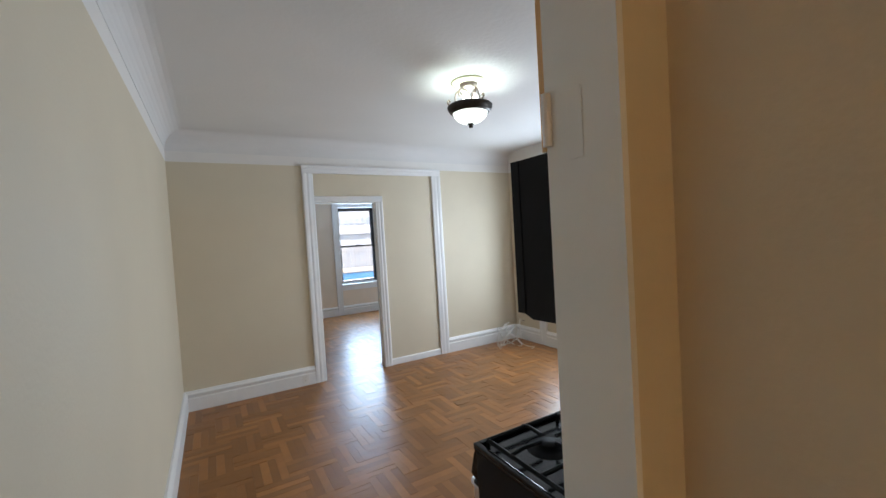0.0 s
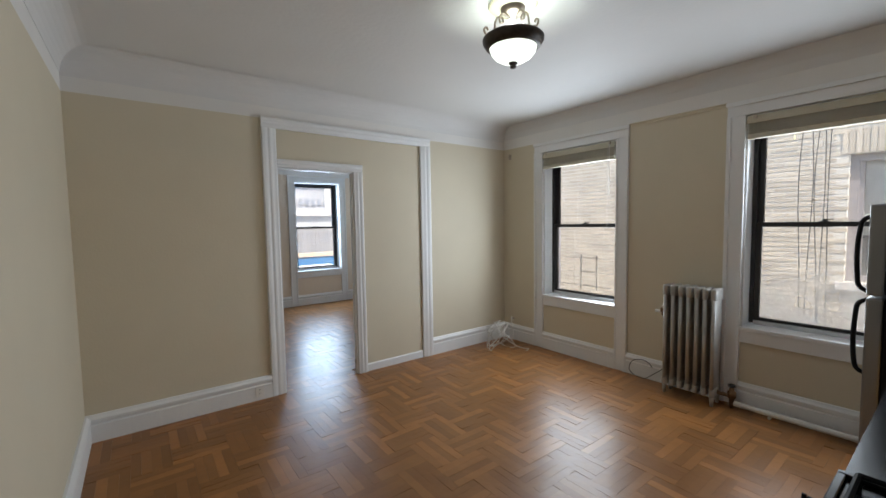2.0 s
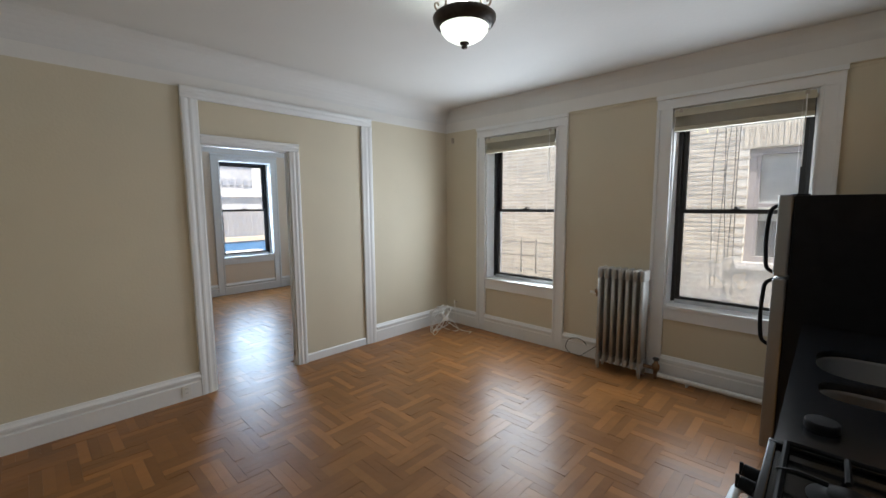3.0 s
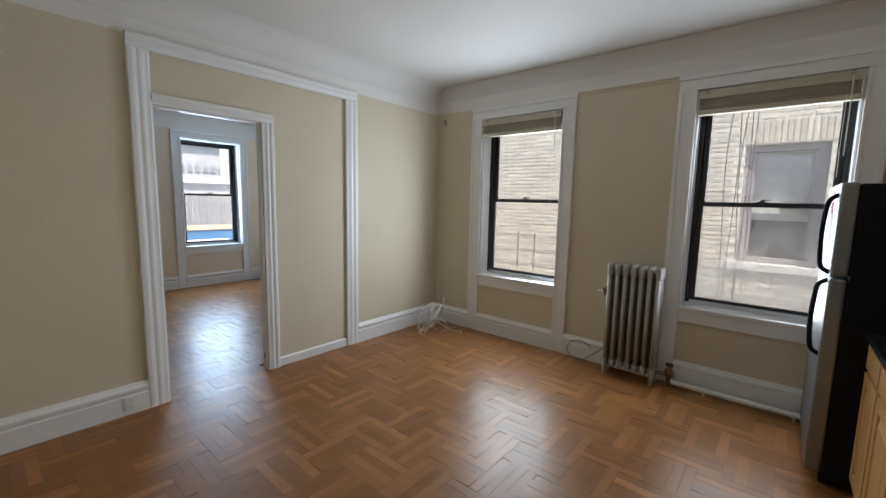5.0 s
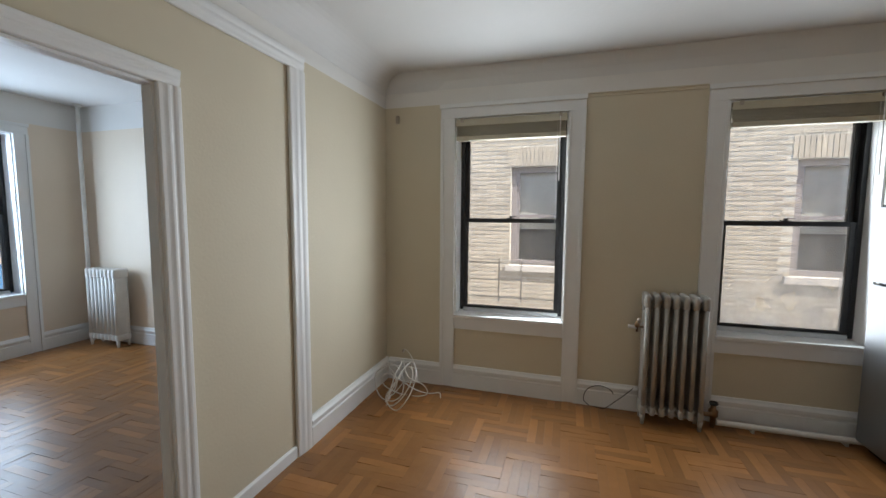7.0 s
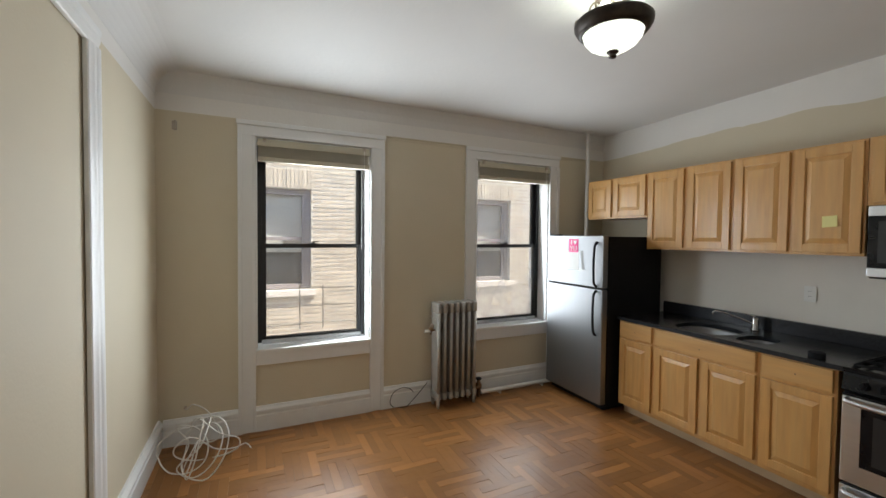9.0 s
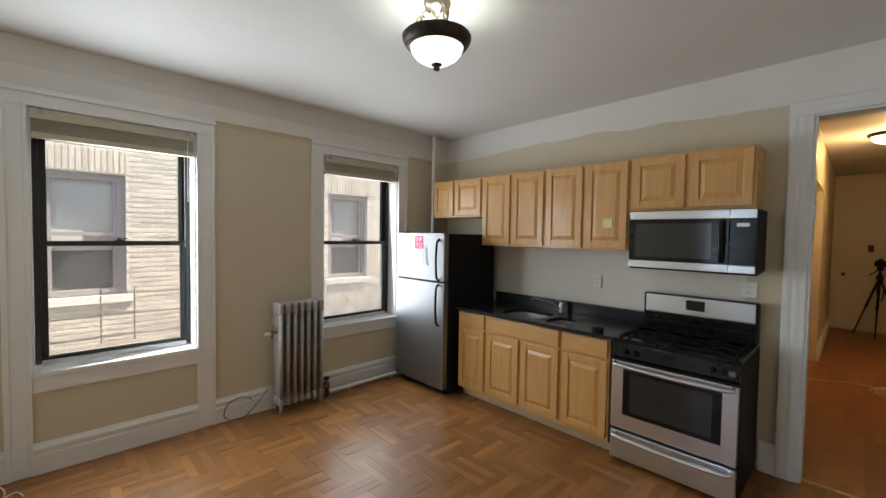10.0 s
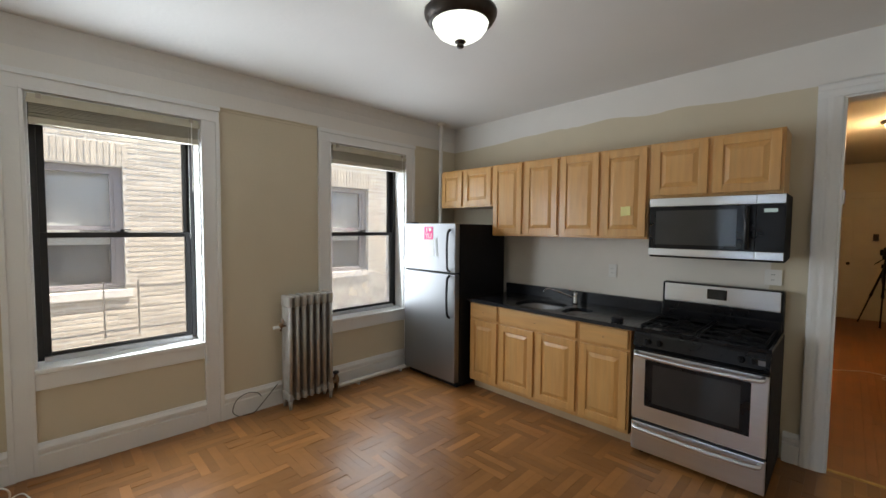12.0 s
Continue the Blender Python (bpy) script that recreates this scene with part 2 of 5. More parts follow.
wall("wall_kitchen", "cream plaster wall behind the kitchen units", "x", 0.24, KITCHEN, -0.46, 4.25, [(-0.205, 0.575, -0.1, 2.452)]).matrix_world = Matrix.Translation((0.4, KITCHEN, 0)) @ pose(0, 0, 0, 0, 0, -1.9) @ Matrix.Translation((-0.4, -KITCHEN, 0))
bm = bmesh.new()
xs = [0.70 + 0.04 * k for k in range(86)]
low_edge = [bm.verts.new((x, KITCHEN + 0.0015, LINE - 0.03)) for x in xs]
top_edge = [bm.verts.new((x, KITCHEN + 0.0015, LINE + 0.004 + 0.045 * math.sin(math.pi * (x - 0.7) / 3.4) ** 2 + 0.022 * noise.noise((x * 3.1, 0, 4)) + 0.009 * noise.noise((x * 14, 2, 4)))) for x in xs]
for k in range(len(xs) - 1):
    bm.faces.new((low_edge[k], low_edge[k + 1], top_edge[k + 1], top_edge[k]))
edge = tagged(part("paint_edge", bm, CREAM), "uneven hand-painted edge of the cream paint", "wall paint", kind="structure")
edge.matrix_world = bpy.data.objects["wall_kitchen"].matrix_world.copy()
bm = bmesh.new()
zs = [0.80 + 0.04 * k for k in range(21)]
ends = [(bm.verts.new((0.90 + 0.012 * noise.noise((z * 9, 3, 1)), KITCHEN + 0.0012, z)), bm.verts.new((3.40, KITCHEN + 0.0012, z))) for z in zs]
for k in range(len(zs) - 1):
    bm.faces.new((ends[k][0], ends[k][1], ends[k + 1][1], ends[k + 1][0]))
splash = tagged(part("backsplash_paint", bm, OFF_WHITE), "off-white painted wall strip between worktop and cabinets", "wall paint", kind="structure")
splash.matrix_world = bpy.data.objects["wall_kitchen"].matrix_world.copy()
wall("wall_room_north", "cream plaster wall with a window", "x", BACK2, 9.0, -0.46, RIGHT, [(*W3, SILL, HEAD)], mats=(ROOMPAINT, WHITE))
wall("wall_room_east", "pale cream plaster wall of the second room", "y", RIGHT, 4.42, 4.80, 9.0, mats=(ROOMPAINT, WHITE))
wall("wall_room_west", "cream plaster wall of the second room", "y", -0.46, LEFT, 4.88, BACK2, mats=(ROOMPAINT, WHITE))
wall("wall_hall_east", "warmly lit cream hall wall with an open side passage", "y", 0.69, 0.81, -6.6, 0.235, [(-3.45, -1.3, -0.1, 2.3)], line=9, mats=(HALLPAINT,))
wall("wall_hall_west", "warmly lit cream hall wall", "y", -0.55, -0.41, -6.6, 0.30, line=9, mats=(HALLPAINT,))
wall("wall_hall_south", "cream wall at the end of the hall", "x", -6.75, -6.6, -0.55, 0.81, line=9, mats=(HALLPAINT,))
wall("wall_passage_south", "cream side passage wall", "x", -3.57, -3.45, 0.81, 1.9, line=9, mats=(HALLPAINT,))
wall("wall_passage_north", "cream side passage wall", "x", -1.30, -1.18, 0.81, 1.9, line=9, mats=(HALLPAINT,))
wall("wall_passage_east", "cream side passage wall", "y", 1.9, 2.0, -3.57, -1.18, line=9, mats=(HALLPAINT,))

tagged(part("ceiling", boxed(-0.7, 4.42, -7, 9.0, HIGH, 3.0), CEIL), "white painted plaster ceiling", "ceiling", kind="structure")
tagged(part("floor", boxed(-0.7, 4.42, -7, 9.0, -0.12, -0.012), SUBFLOOR), "wooden floor under parquet blocks", "floor", kind="structure")


def cove(name, a, b, out, r=0.20, low=0.0):
    """A concave plaster curve between wall and ceiling."""
    prof = [(0.0, HIGH - r - low), (0.003, HIGH - r - low), (0.003, HIGH - r)]
    for i in range(1, 9):
        t = i / 8 * math.pi / 2
        prof.append((0.003 + r * (1 - math.cos(t)), HIGH - r + r * math.sin(t) - 0.002))
    prof.append((0.0, HIGH - 0.002))
    return tagged(part(name, sweep(bmesh.new(), prof, a, b, out), CEIL, smooth=False), "white plaster cove under the ceiling", "cove", kind="structure")


cove("cove_west", (LEFT, KITCHEN), (LEFT, FAR), (1, 0), 0.17)
bm = bmesh.new()
rows = []
for k in range(46):
    y = 0.20 + k * (FAR - 0.20) / 45
    w = 0.045 + 0.035 * noise.noise((y * 0.9, 1, 7)) + 0.010 * noise.noise((y * 4, 5, 7))
    rows.append([bm.verts.new(p) for p in ((RIGHT, y, HIGH - 0.17), (RIGHT - 0.25 * w, y, HIGH - 0.10), (RIGHT - 0.62 * w, y, HIGH - 0.045), (RIGHT - w, y, HIGH - 0.002), (RIGHT, y, HIGH - 0.002))])
for p, q in zip(rows, rows[1:]):
    for i in range(5):
        bm.faces.new((p[i], p[(i + 1) % 5], q[(i + 1) % 5], q[i]))
tagged(part("cove_east", bm, CEIL), "uneven white plaster edge under the ceiling", "cove", kind="structure")
cove("cove_north", (LEFT, FAR), (RIGHT, FAR), (0, -1), 0.19)

BOARD = [(0, 0), (0.03, 0), (0.03, 0.128), (0.020, 0.136), (0.020, 0.150), (0.034, 0.157), (0.034, 0.176), (0.022, 0.190), (0.014, 0.205), (0, 0.205)]
LOW_BOARD = [(0, 0), (0.016, 0), (0.016, 0.070), (0.008, 0.082), (0, 0.082)]


def baseboard(a, b, out, profile=BOARD):
    return tagged(part("baseboard", sweep(bmesh.new(), profile, a, b, out), TRIM), "white moulded wooden baseboard along the wall", "baseboard", kind="structure")


baseboard((LEFT, 0.41), (LEFT, FAR - 0.03), (1, 0))
baseboard((LEFT, FAR), (1.02, FAR), (0, -1))
baseboard((1.995, 4.735), (2.72, 4.735), (0, -1), LOW_BOARD)
baseboard((2.86, FAR), (RIGHT, FAR), (0, -1))
for y0, y1 in ((4.186, FAR - 0.034), W1, (2.126, 2.974), W2, (0.25, 0.929)):
    baseboard((RIGHT, y1), (RIGHT, y0), (-1, 0))
baseboard((0.70, KITCHEN - 0.01), (0.79, KITCHEN - 0.01), (0, 1))
for x0, x1 in ((LEFT, 2.414), W3, (3.581, RIGHT)):
    baseboard((x0, BACK2), (x1, BACK2), (0, -1))
baseboard((RIGHT, 4.88), (RIGHT, BACK2 - 0.034), (-1, 0))
baseboard((-0.41, -6.6), (-0.41, 0.23), (1, 0))
baseboard((0.69, -1.30), (0.69, 0.22), (-1, 0))
baseboard((0.69, -6.6), (0.69, -3.45), (-1, 0))

RAIL_PROFILE = [(0, LINE - 0.030), (0.008, LINE - 0.030), (0.010, LINE - 0.012), (0.018, LINE - 0.006), (0.018, LINE), (0, LINE + 0.002)]
for y0, y1 in ((2.135, 2.966), (0.25, 0.920)):
    tagged(part("picture_rail", sweep(bmesh.new(), RAIL_PROFILE, (RIGHT, y1), (RIGHT, y0), (-1, 0)), CREAM), "thin cream picture rail between the window casings", "trim", kind="structure")


# ---- windows ----
def window(name, label, span, turn_matrix, sill, head, black_sill, wall_depth=0.32, glass=None):
    """A sash window in its own frame: u along the wall, v out of the room (0 is the wall's inner face), z up."""
    w = thing(name, label, "window", kind="structure")
    w.matrix_world = turn_matrix
    u0, u1 = span
    # casing with legs to the floor
    for side, a, b in (("l", u0 - 0.13, u0), ("r", u1, u1 + 0.13)):
        bm = boxed(a, b, -0.022, -0.0005, 0, head + 0.001, bevel=0.003)
        outer = (a, a + 0.03) if side == "l" else (b - 0.03, b)
        inner = (b - 0.022, b) if side == "l" else (a, a + 0.022)
        box(bm, *outer, -0.034, -0.0215, 0.0, head, 0.003)
        box(bm, *inner, -0.029, -0.0215, 0.0, head, 0.003)
        part("casing_leg", bm, TRIM, w)
    bm = boxed(u0 - 0.13, u1 + 0.13, -0.022, -0.0005, head + 0.001, head + 0.115, bevel=0.003)
    box(bm, u0 - 0.138, u1 + 0.138, -0.036, -0.0215, head + 0.085, head + 0.122, 0.004)
    box(bm, u0 - 0.02, u1 + 0.02, -0.029, -0.0215, head + 0.001, head + 0.022, 0.003)
    part("casing_head", bm, TRIM, w)
    # reveal boards
    dep = 0.15
    for a, b in ((u0, u0 + 0.014), (u1 - 0.014, u1)):
        part("reveal_board", boxed(a, b, 0, wall_depth, sill + 0.035, head - 0.014), TRIM, w)
    part("reveal_board", boxed(u0, u1, 0, wall_depth, head - 0.014, head), TRIM, w)
    part("window_sill", boxed(u0 - 0.0, u1 + 0.0, -0.030, dep + 0.02, sill, sill + 0.034, bevel=0.008), TRIM, w, "white painted window sill")
    part("window_apron", boxed(u0, u1, -0.018, -0.0005, sill - 0.10, sill, bevel=0.005), TRIM, w)
    part("outer_sill", boxed(u0, u1, dep + 0.02, wall_depth + 0.05, sill - 0.02, sill + 0.02), TRIM, w)
    # black frame and two sashes
    z0, z1 = black_sill, head - 0.014
    bm = bmesh.new()
    for a, b in ((u0 + 0.014, u0 + 0.046), (u1 - 0.046, u1 - 0.014)):
        box(bm, a, b, dep, dep + 0.085, z0, z1, 0.003)
    box(bm, u0 + 0.046, u1 - 0.046, dep, dep + 0.09, z1 - 0.03, z1)
    part("window_frame", bm, BLACK, w, "black painted metal window frame")
    part("bottom_track", boxed(u0 + 0.0465, u1 - 0.0465, dep - 0.006, dep + 0.09, z0 - 0.012, z0 + 0.024, bevel=0.003), ALUMINIUM, w, "pale aluminium bottom track")
    mid = 1.527
    for sash, lo, hi, v in (("lower_sash", z0 + 0.0245, mid + 0.018, dep + 0.008), ("upper_sash", mid - 0.018, z1 - 0.03, dep + 0.050)):
        a, b = u0 + 0.0445, u1 - 0.0445
        bm = bmesh.new()
        box(bm, a, a + 0.038, v, v + 0.034, lo, hi, 0.003)
        box(bm, b - 0.038, b, v, v + 0.034, lo, hi, 0.003)
        box(bm, a + 0.038, b - 0.038, v, v + 0.034, lo, lo + (0.024 if sash == "lower_sash" else 0.036), 0.003)
        box(bm, a + 0.038, b - 0.038, v, v + 0.034, hi - 0.036, hi, 0.003)
        s = part(sash, bm, BLACK, w, "black sash with a single pane")
        g = part("pane", boxed(a + 0.03, b - 0.03, v + 0.014, v + 0.018, lo + 0.018, hi - 0.03), glass or DUSTY, s, "dusty glass pane with a glare haze")
        g.visible_shadow = False
    c = (u0 + u1) / 2
    bm = boxed(c - 0.032, c + 0.032, dep - 0.004, dep + 0.036, mid + 0.0185, mid + 0.026, bevel=0.002)
    rod(bm, (c, dep + 0.018, mid + 0.026), (c, dep + 0.018, mid + 0.040), 0.014)
    box(bm, c - 0.01, c + 0.05, dep + 0.008, dep + 0.024, mid + 0.034, mid + 0.042, 0.002)
    part("sash_lock", bm, BLACK, w)
    return w


def east(y):
    """u runs from the sill's left end as seen from the room."""
    return Matrix(((0, 1, 0, RIGHT), (-1, 0, 0, y), (0, 0, 1, 0), (0, 0, 0, 1)))


window("window_1", "black sash window in a white moulded casing", (0, W1[1] - W1[0]), east(W1[1]), SILL, HEAD, 0.69)
window("window_2", "black sash window in a white moulded casing", (0, W2[1] - W2[0]), east(W2[1]), SILL, HEAD, 0.69, glass=DIRTY)
window("window_3", "black sash window of the second room, white casing", (0, W3[1] - W3[0]), Matrix.Translation((W3[0], BACK2, 0)), SILL, HEAD, 0.69, 0.20, HAZY)


# ---- door casings ----
def casing(name, label, members):
    """Moulded door casing out of boards (x0, x1, z0, z1, upright) on a wall facing -y at y, with ribs."""
    t = thing(name, label, "door frame", kind="structure")
    for x0, x1, z0, z1, upright, y, way in members:
        across = [(0.0, 0.0005), (0.0, 0.027), (0.05, 0.031), (0.20, 0.032), (0.30, 0.030), (0.38, 0.0265), (0.45, 0.026), (0.52, 0.028), (0.62, 0.0275), (0.72, 0.024), (0.80, 0.022), (0.95, 0.0205), (1.0, 0.016), (1.0, 0.0005)]
        bm = bmesh.new()
        if upright:
            rings = [[bm.verts.new((x0 + f * (x1 - x0), y + way * d, z)) for f, d in across] for z in (z0, z1)]
        else:
            rings = [[bm.verts.new((x, y + way * d, z1 - f * (z1 - z0))) for f, d in across] for x in (x0, x1)]
        for k in range(len(across)):
            bm.faces.new((rings[0][k - 1], rings[0][k], rings[1][k], rings[1][k - 1]))
        bm.faces.new(rings[0])
        bm.faces.new(rings[1])
        part("board", bm, TRIM, t)
    return t


casing("door_casing_1", "wide white moulded casing round an old doorway", [
    (1.02, 1.145, 0, 2.462, True, FAR, -1), (2.86, 2.725, 0, 2.462, True, FAR, -1), (1.02, 2.86, 2.462, 2.555, False, FAR, -1)])
casing("door_casing_2", "white moulded casing of the open doorway", [
    (1.995, 1.895, 0, 2.118, True, 4.735, -1), (1.146, 1.995, 2.118, 2.192, False, 4.735, -1)])
t = thing("door_lining", "white painted lining inside the open doorway", "door frame", kind="structure")
part("lining_board", boxed(1.883, 1.8945, 4.7355, 4.790, 0, 2.117), TRIM, t)
part("lining_board", boxed(1.1455, 1.157, 4.7355, 4.790, 0, 2.117), TRIM, t)
part("lining_board", boxed(1.157, 1.883, 4.7355, 4.790, 2.105, 2.117), TRIM, t)
casing("door_casing_3", "white moulded casing of the hall opening", [
    (0.70, 0.575, 0, 2.452, True, KITCHEN - 0.006, 1), (-0.276, -0.205, 0, 2.452, True, KITCHEN + 0.012, 1), (-0.276, 0.70, 2.452, 2.540, False, KITCHEN + 0.004, 1)])
t = thing("hall_lining", "white painted lining of the hall opening", "door frame", kind="structure")
part("lining_board", boxed(0.561, 0.5745, 0.225, KITCHEN + 0.002, 0, 2.451), TRIM, t)
part("lining_board", boxed(-0.2045, -0.191, 0.225, KITCHEN + 0.022, 0, 2.451), TRIM, t)
part("lining_board", boxed(-0.191, 0.561, 0.225, KITCHEN + 0.012, 2.438, 2.451), TRIM, t)

# ---- kitchen ----
MAPLE = material("honey_maple_wood", (0.60, 0.325, 0.108), 0.36, vary=0.10, scale=7, bump=0.04, bump_scale=60, second=(0.62, 0.38, 0.155), amount=0.7, second_scale=3, stretch=(5, 5, 0.5), coat=0.25)
MAPLE_H = material("honey_maple_wood_sideways", (0.60, 0.33, 0.112), 0.36, vary=0.10, scale=7, bump=0.04, bump_scale=60, second=(0.62, 0.38, 0.155), amount=0.7, second_scale=3, stretch=(0.5, 5, 5), coat=0.25)
KICK = material("worn_toe_kick_wood", (0.56, 0.42, 0.27), 0.55, vary=0.10, scale=5, second=(0.34, 0.24, 0.15), amount=0.5)
GRANITE = material("black_granite", (0.012, 0.013, 0.016), 0.22, spec=0.35, vary=0.5, scale=180, second=(0.06, 0.065, 0.08), amount=0.5, second_scale=140)
# darkened in colour to hold down window glare on fridge and sink
STEEL = material("brushed_stainless_steel_darkened", (0.27, 0.275, 0.285), 0.42, metal=1.0, vary=0.02, rvar=0.025, scale=3, bump=0.004, bump_scale=40, stretch=(25, 25, 0.5))
# paler and bluer: the window reflections are put into this steel's colour
STEEL_H = material("brushed_stainless_steel_sideways_paled", (0.72, 0.755, 0.80), 0.30, metal=1.0, vary=0.02, rvar=0.025, scale=3, bump=0.004, bump_scale=40, stretch=(0.5, 0.5, 25))
CHROME = material("polished_chrome", (0.52, 0.52, 0.53), 0.10, metal=1.0, vary=0.02)
GLOSS_BLACK = material("gloss_black_enamel", (0.008, 0.008, 0.010), 0.18, spec=0.28, vary=0.2, scale=10)
SATIN_BLACK = material("satin_black_metal", (0.010, 0.010, 0.012), 0.55, spec=0.14, vary=0.2, scale=14, bump=0.03, bump_scale=200)
CAST_IRON = material("black_cast_iron", (0.008, 0.008, 0.009), 0.6, spec=0.14, vary=0.3, scale=30, bump=0.1, bump_scale=150)
DARK_GLASS = material("dark_oven_glass", (0.010, 0.011, 0.012), 0.06, vary=0.1)
GREY_GLASS = material("grey_door_mesh_glass", (0.030, 0.032, 0.034), 0.12, vary=0.1)
PLASTIC = material("white_plastic", (0.78, 0.77, 0.74), 0.35, vary=0.03)
NEAR_BLACK = material("near_black", (0.02, 0.02, 0.02), 0.6)


def wpart(name, bm, mat, parent, label="", smooth=False):
    """A part whose mesh is written in the room's coordinates."""
    ob = part(name, bm, mat, parent, label, smooth)
    if parent is not None and parent.parent is None and parent.type == "EMPTY":
        ob.matrix_parent_inverse = parent.matrix_basis.inverted()
    return ob


def raised_door(parent, x0, x1, z0, z1, y):
    """A cabinet door: four frame members round a raised panel, front towards +y."""
    f, t = 0.056, 0.019
    bm = bmesh.new()
    box(bm, x0, x0 + f, y, y + t, z0, z1, 0.004)
    box(bm, x1 - f, x1, y, y + t, z0, z1, 0.004)
    box(bm, x0 + f - 0.001, x1 - f + 0.001, y, y + t - 0.0006, z0, z0 + f, 0.004)
    box(bm, x0 + f - 0.001, x1 - f + 0.001, y, y + t - 0.0006, z1 - f, z1, 0.004)
    d = wpart("door", bm, MAPLE, parent)
    bm = bmesh.new()
    rings = []
    for inset, depth in ((0.0, 0.007), (0.006, 0.007), (0.034, 0.0165), (0.036, 0.018)):
        a, b, c, e = x0 + f + inset, x1 - f - inset, z0 + f + inset, z1 - f - inset
        rings.append([bm.verts.new((u, y + depth, w)) for u, w in ((a, c), (b, c), (b, e), (a, e))])
    for p, q in zip(rings, rings[1:]):
        for i in range(4):
            bm.faces.new((p[i], p[(i + 1) % 4], q[(i + 1) % 4], q[i]))
    bm.faces.new(rings[-1])
    wpart("raised_panel", bm, MAPLE, d)
    return d


def drawer_front(parent, x0, x1, z0, z1, y):
    d = wpart("drawer_front", boxed(x0, x1, y, y + 0.019, z0, z1, bevel=0.005), MAPLE_H, parent)
    c = (x0 + x1) / 2
    # proud dark disc; the hole's shade is put into its colour
    wpart("screw_hole_dot", rod(bmesh.new(), (c, y + 0.0185, (z0 + z1) / 2 - 0.01), (c, y + 0.0196, (z0 + z1) / 2 - 0.01), 0.004, 8), NEAR_BLACK, d)
    return d


def base_unit(label, x0, x1, fronts, drawers, hollow=False):
    c = thing("base_cabinet", label, "kitchen cabinet", (x0, KITCHEN, 0), group="base cabinets under the worktop")
    bm = boxed(x0 + 0.001, x1 - 0.001, 0.385, 0.985, 0.095, 0.66 if hollow else 0.874)
    if hollow:
        box(bm, x0 + 0.001, x1 - 0.001, 0.96, 0.985, 0.66, 0.874)
        box(bm, x0 + 0.001, x0 + 0.02, 0.385, 0.96, 0.66, 0.874)
        box(bm, x1 - 0.02, x1 - 0.001, 0.385, 0.96, 0.66, 0.874)
    wpart("body", bm, MAPLE, c)
    wpart("toe_kick", boxed(x0, x1, 0.40, 0.905, 0.0, 0.0945), KICK, c, "scuffed toe kick board")
    for a, b in fronts:
        raised_door(c, a, b, 0.128, 0.706, 0.9855)
    for a, b in drawers:
        drawer_front(c, a, b, 0.728, 0.862, 0.9855)
    return c


base_unit("honey maple base cabinet with drawer beside the refrigerator", 2.793, 3.148, [(2.809, 3.134)], [(2.809, 3.134)])
base_unit("honey maple double-door sink cabinet under black granite", 2.001, 2.793, [(2.019, 2.382), (2.413, 2.776)], [(2.019, 2.776)], hollow=True)
base_unit("honey maple base cabinet with drawer beside the stove", 1.600, 2.001, [(1.617, 1.981)], [(1.617, 1.981)])


def superellipse(cx, cy, a, b, n=3.0, count=40):
    pts = []
    for i in range(count):
        t = 2 * math.pi * i / count
        ct, st = math.cos(t), math.sin(t)
        pts.append((cx + a * math.copysign(abs(ct) ** (2 / n), ct), cy + b * math.copysign(abs(st) ** (2 / n), st)))
    return pts


BOWLS = ((2.49, 0.755, 0.215, 0.195), (2.115, 0.79, 0.105, 0.145))
top = thing("countertop", "polished black granite worktop with a low backsplash", "countertop", (1.58, KITCHEN, 0.875))
bm = bmesh.new()
for z in (0.875, 0.905):
    # the slab's face with two bowl cut-outs, as strips between the bowls
    edges = []
    outer = [bm.verts.new((x, y, z)) for x, y in ((1.568, 0.36), (3.160, 0.36), (3.160, 1.020), (1.568, 1.020))]
    edges += [bm.edges.new((outer[i], outer[(i + 1) % 4])) for i in range(4)]
    for cx, cy, a, b in BOWLS:
        ring = [bm.verts.new((x, y, z)) for x, y in superellipse(cx, cy, a, b)]
        edges += [bm.edges.new((ring[i], ring[(i + 1) % len(ring)])) for i in range(len(ring))]
    bmesh.ops.triangle_fill(bm, use_beauty=True, use_dissolve=False, edges=edges)
for x0, y0, x1, y1 in ((1.568, 0.36, 3.160, 0.36), (3.160, 0.36, 3.160, 1.020), (3.160, 1.020, 1.568, 1.020), (1.568, 1.020, 1.568, 0.36)):
    bm.faces.new([bm.verts.new(v) for v in ((x0, y0, 0.875), (x1, y1, 0.875), (x1, y1, 0.905), (x0, y0, 0.905))])
for cx, cy, a, b in BOWLS:
    pts = superellipse(cx, cy, a, b)
    for p, q in zip(pts, pts[1:] + pts[:1]):
        bm.faces.new([bm.verts.new(v) for v in ((*p, 0.875), (*q, 0.875), (*q, 0.905), (*p, 0.905))])
bmesh.ops.remove_doubles(bm, verts=bm.verts, dist=0.0002)
wpart("slab", bm, GRANITE, top)
wpart("backsplash", boxed(1.585, 3.155, 0.345, 0.385, 0.9055, 1.008, bevel=0.002), GRANITE, top)

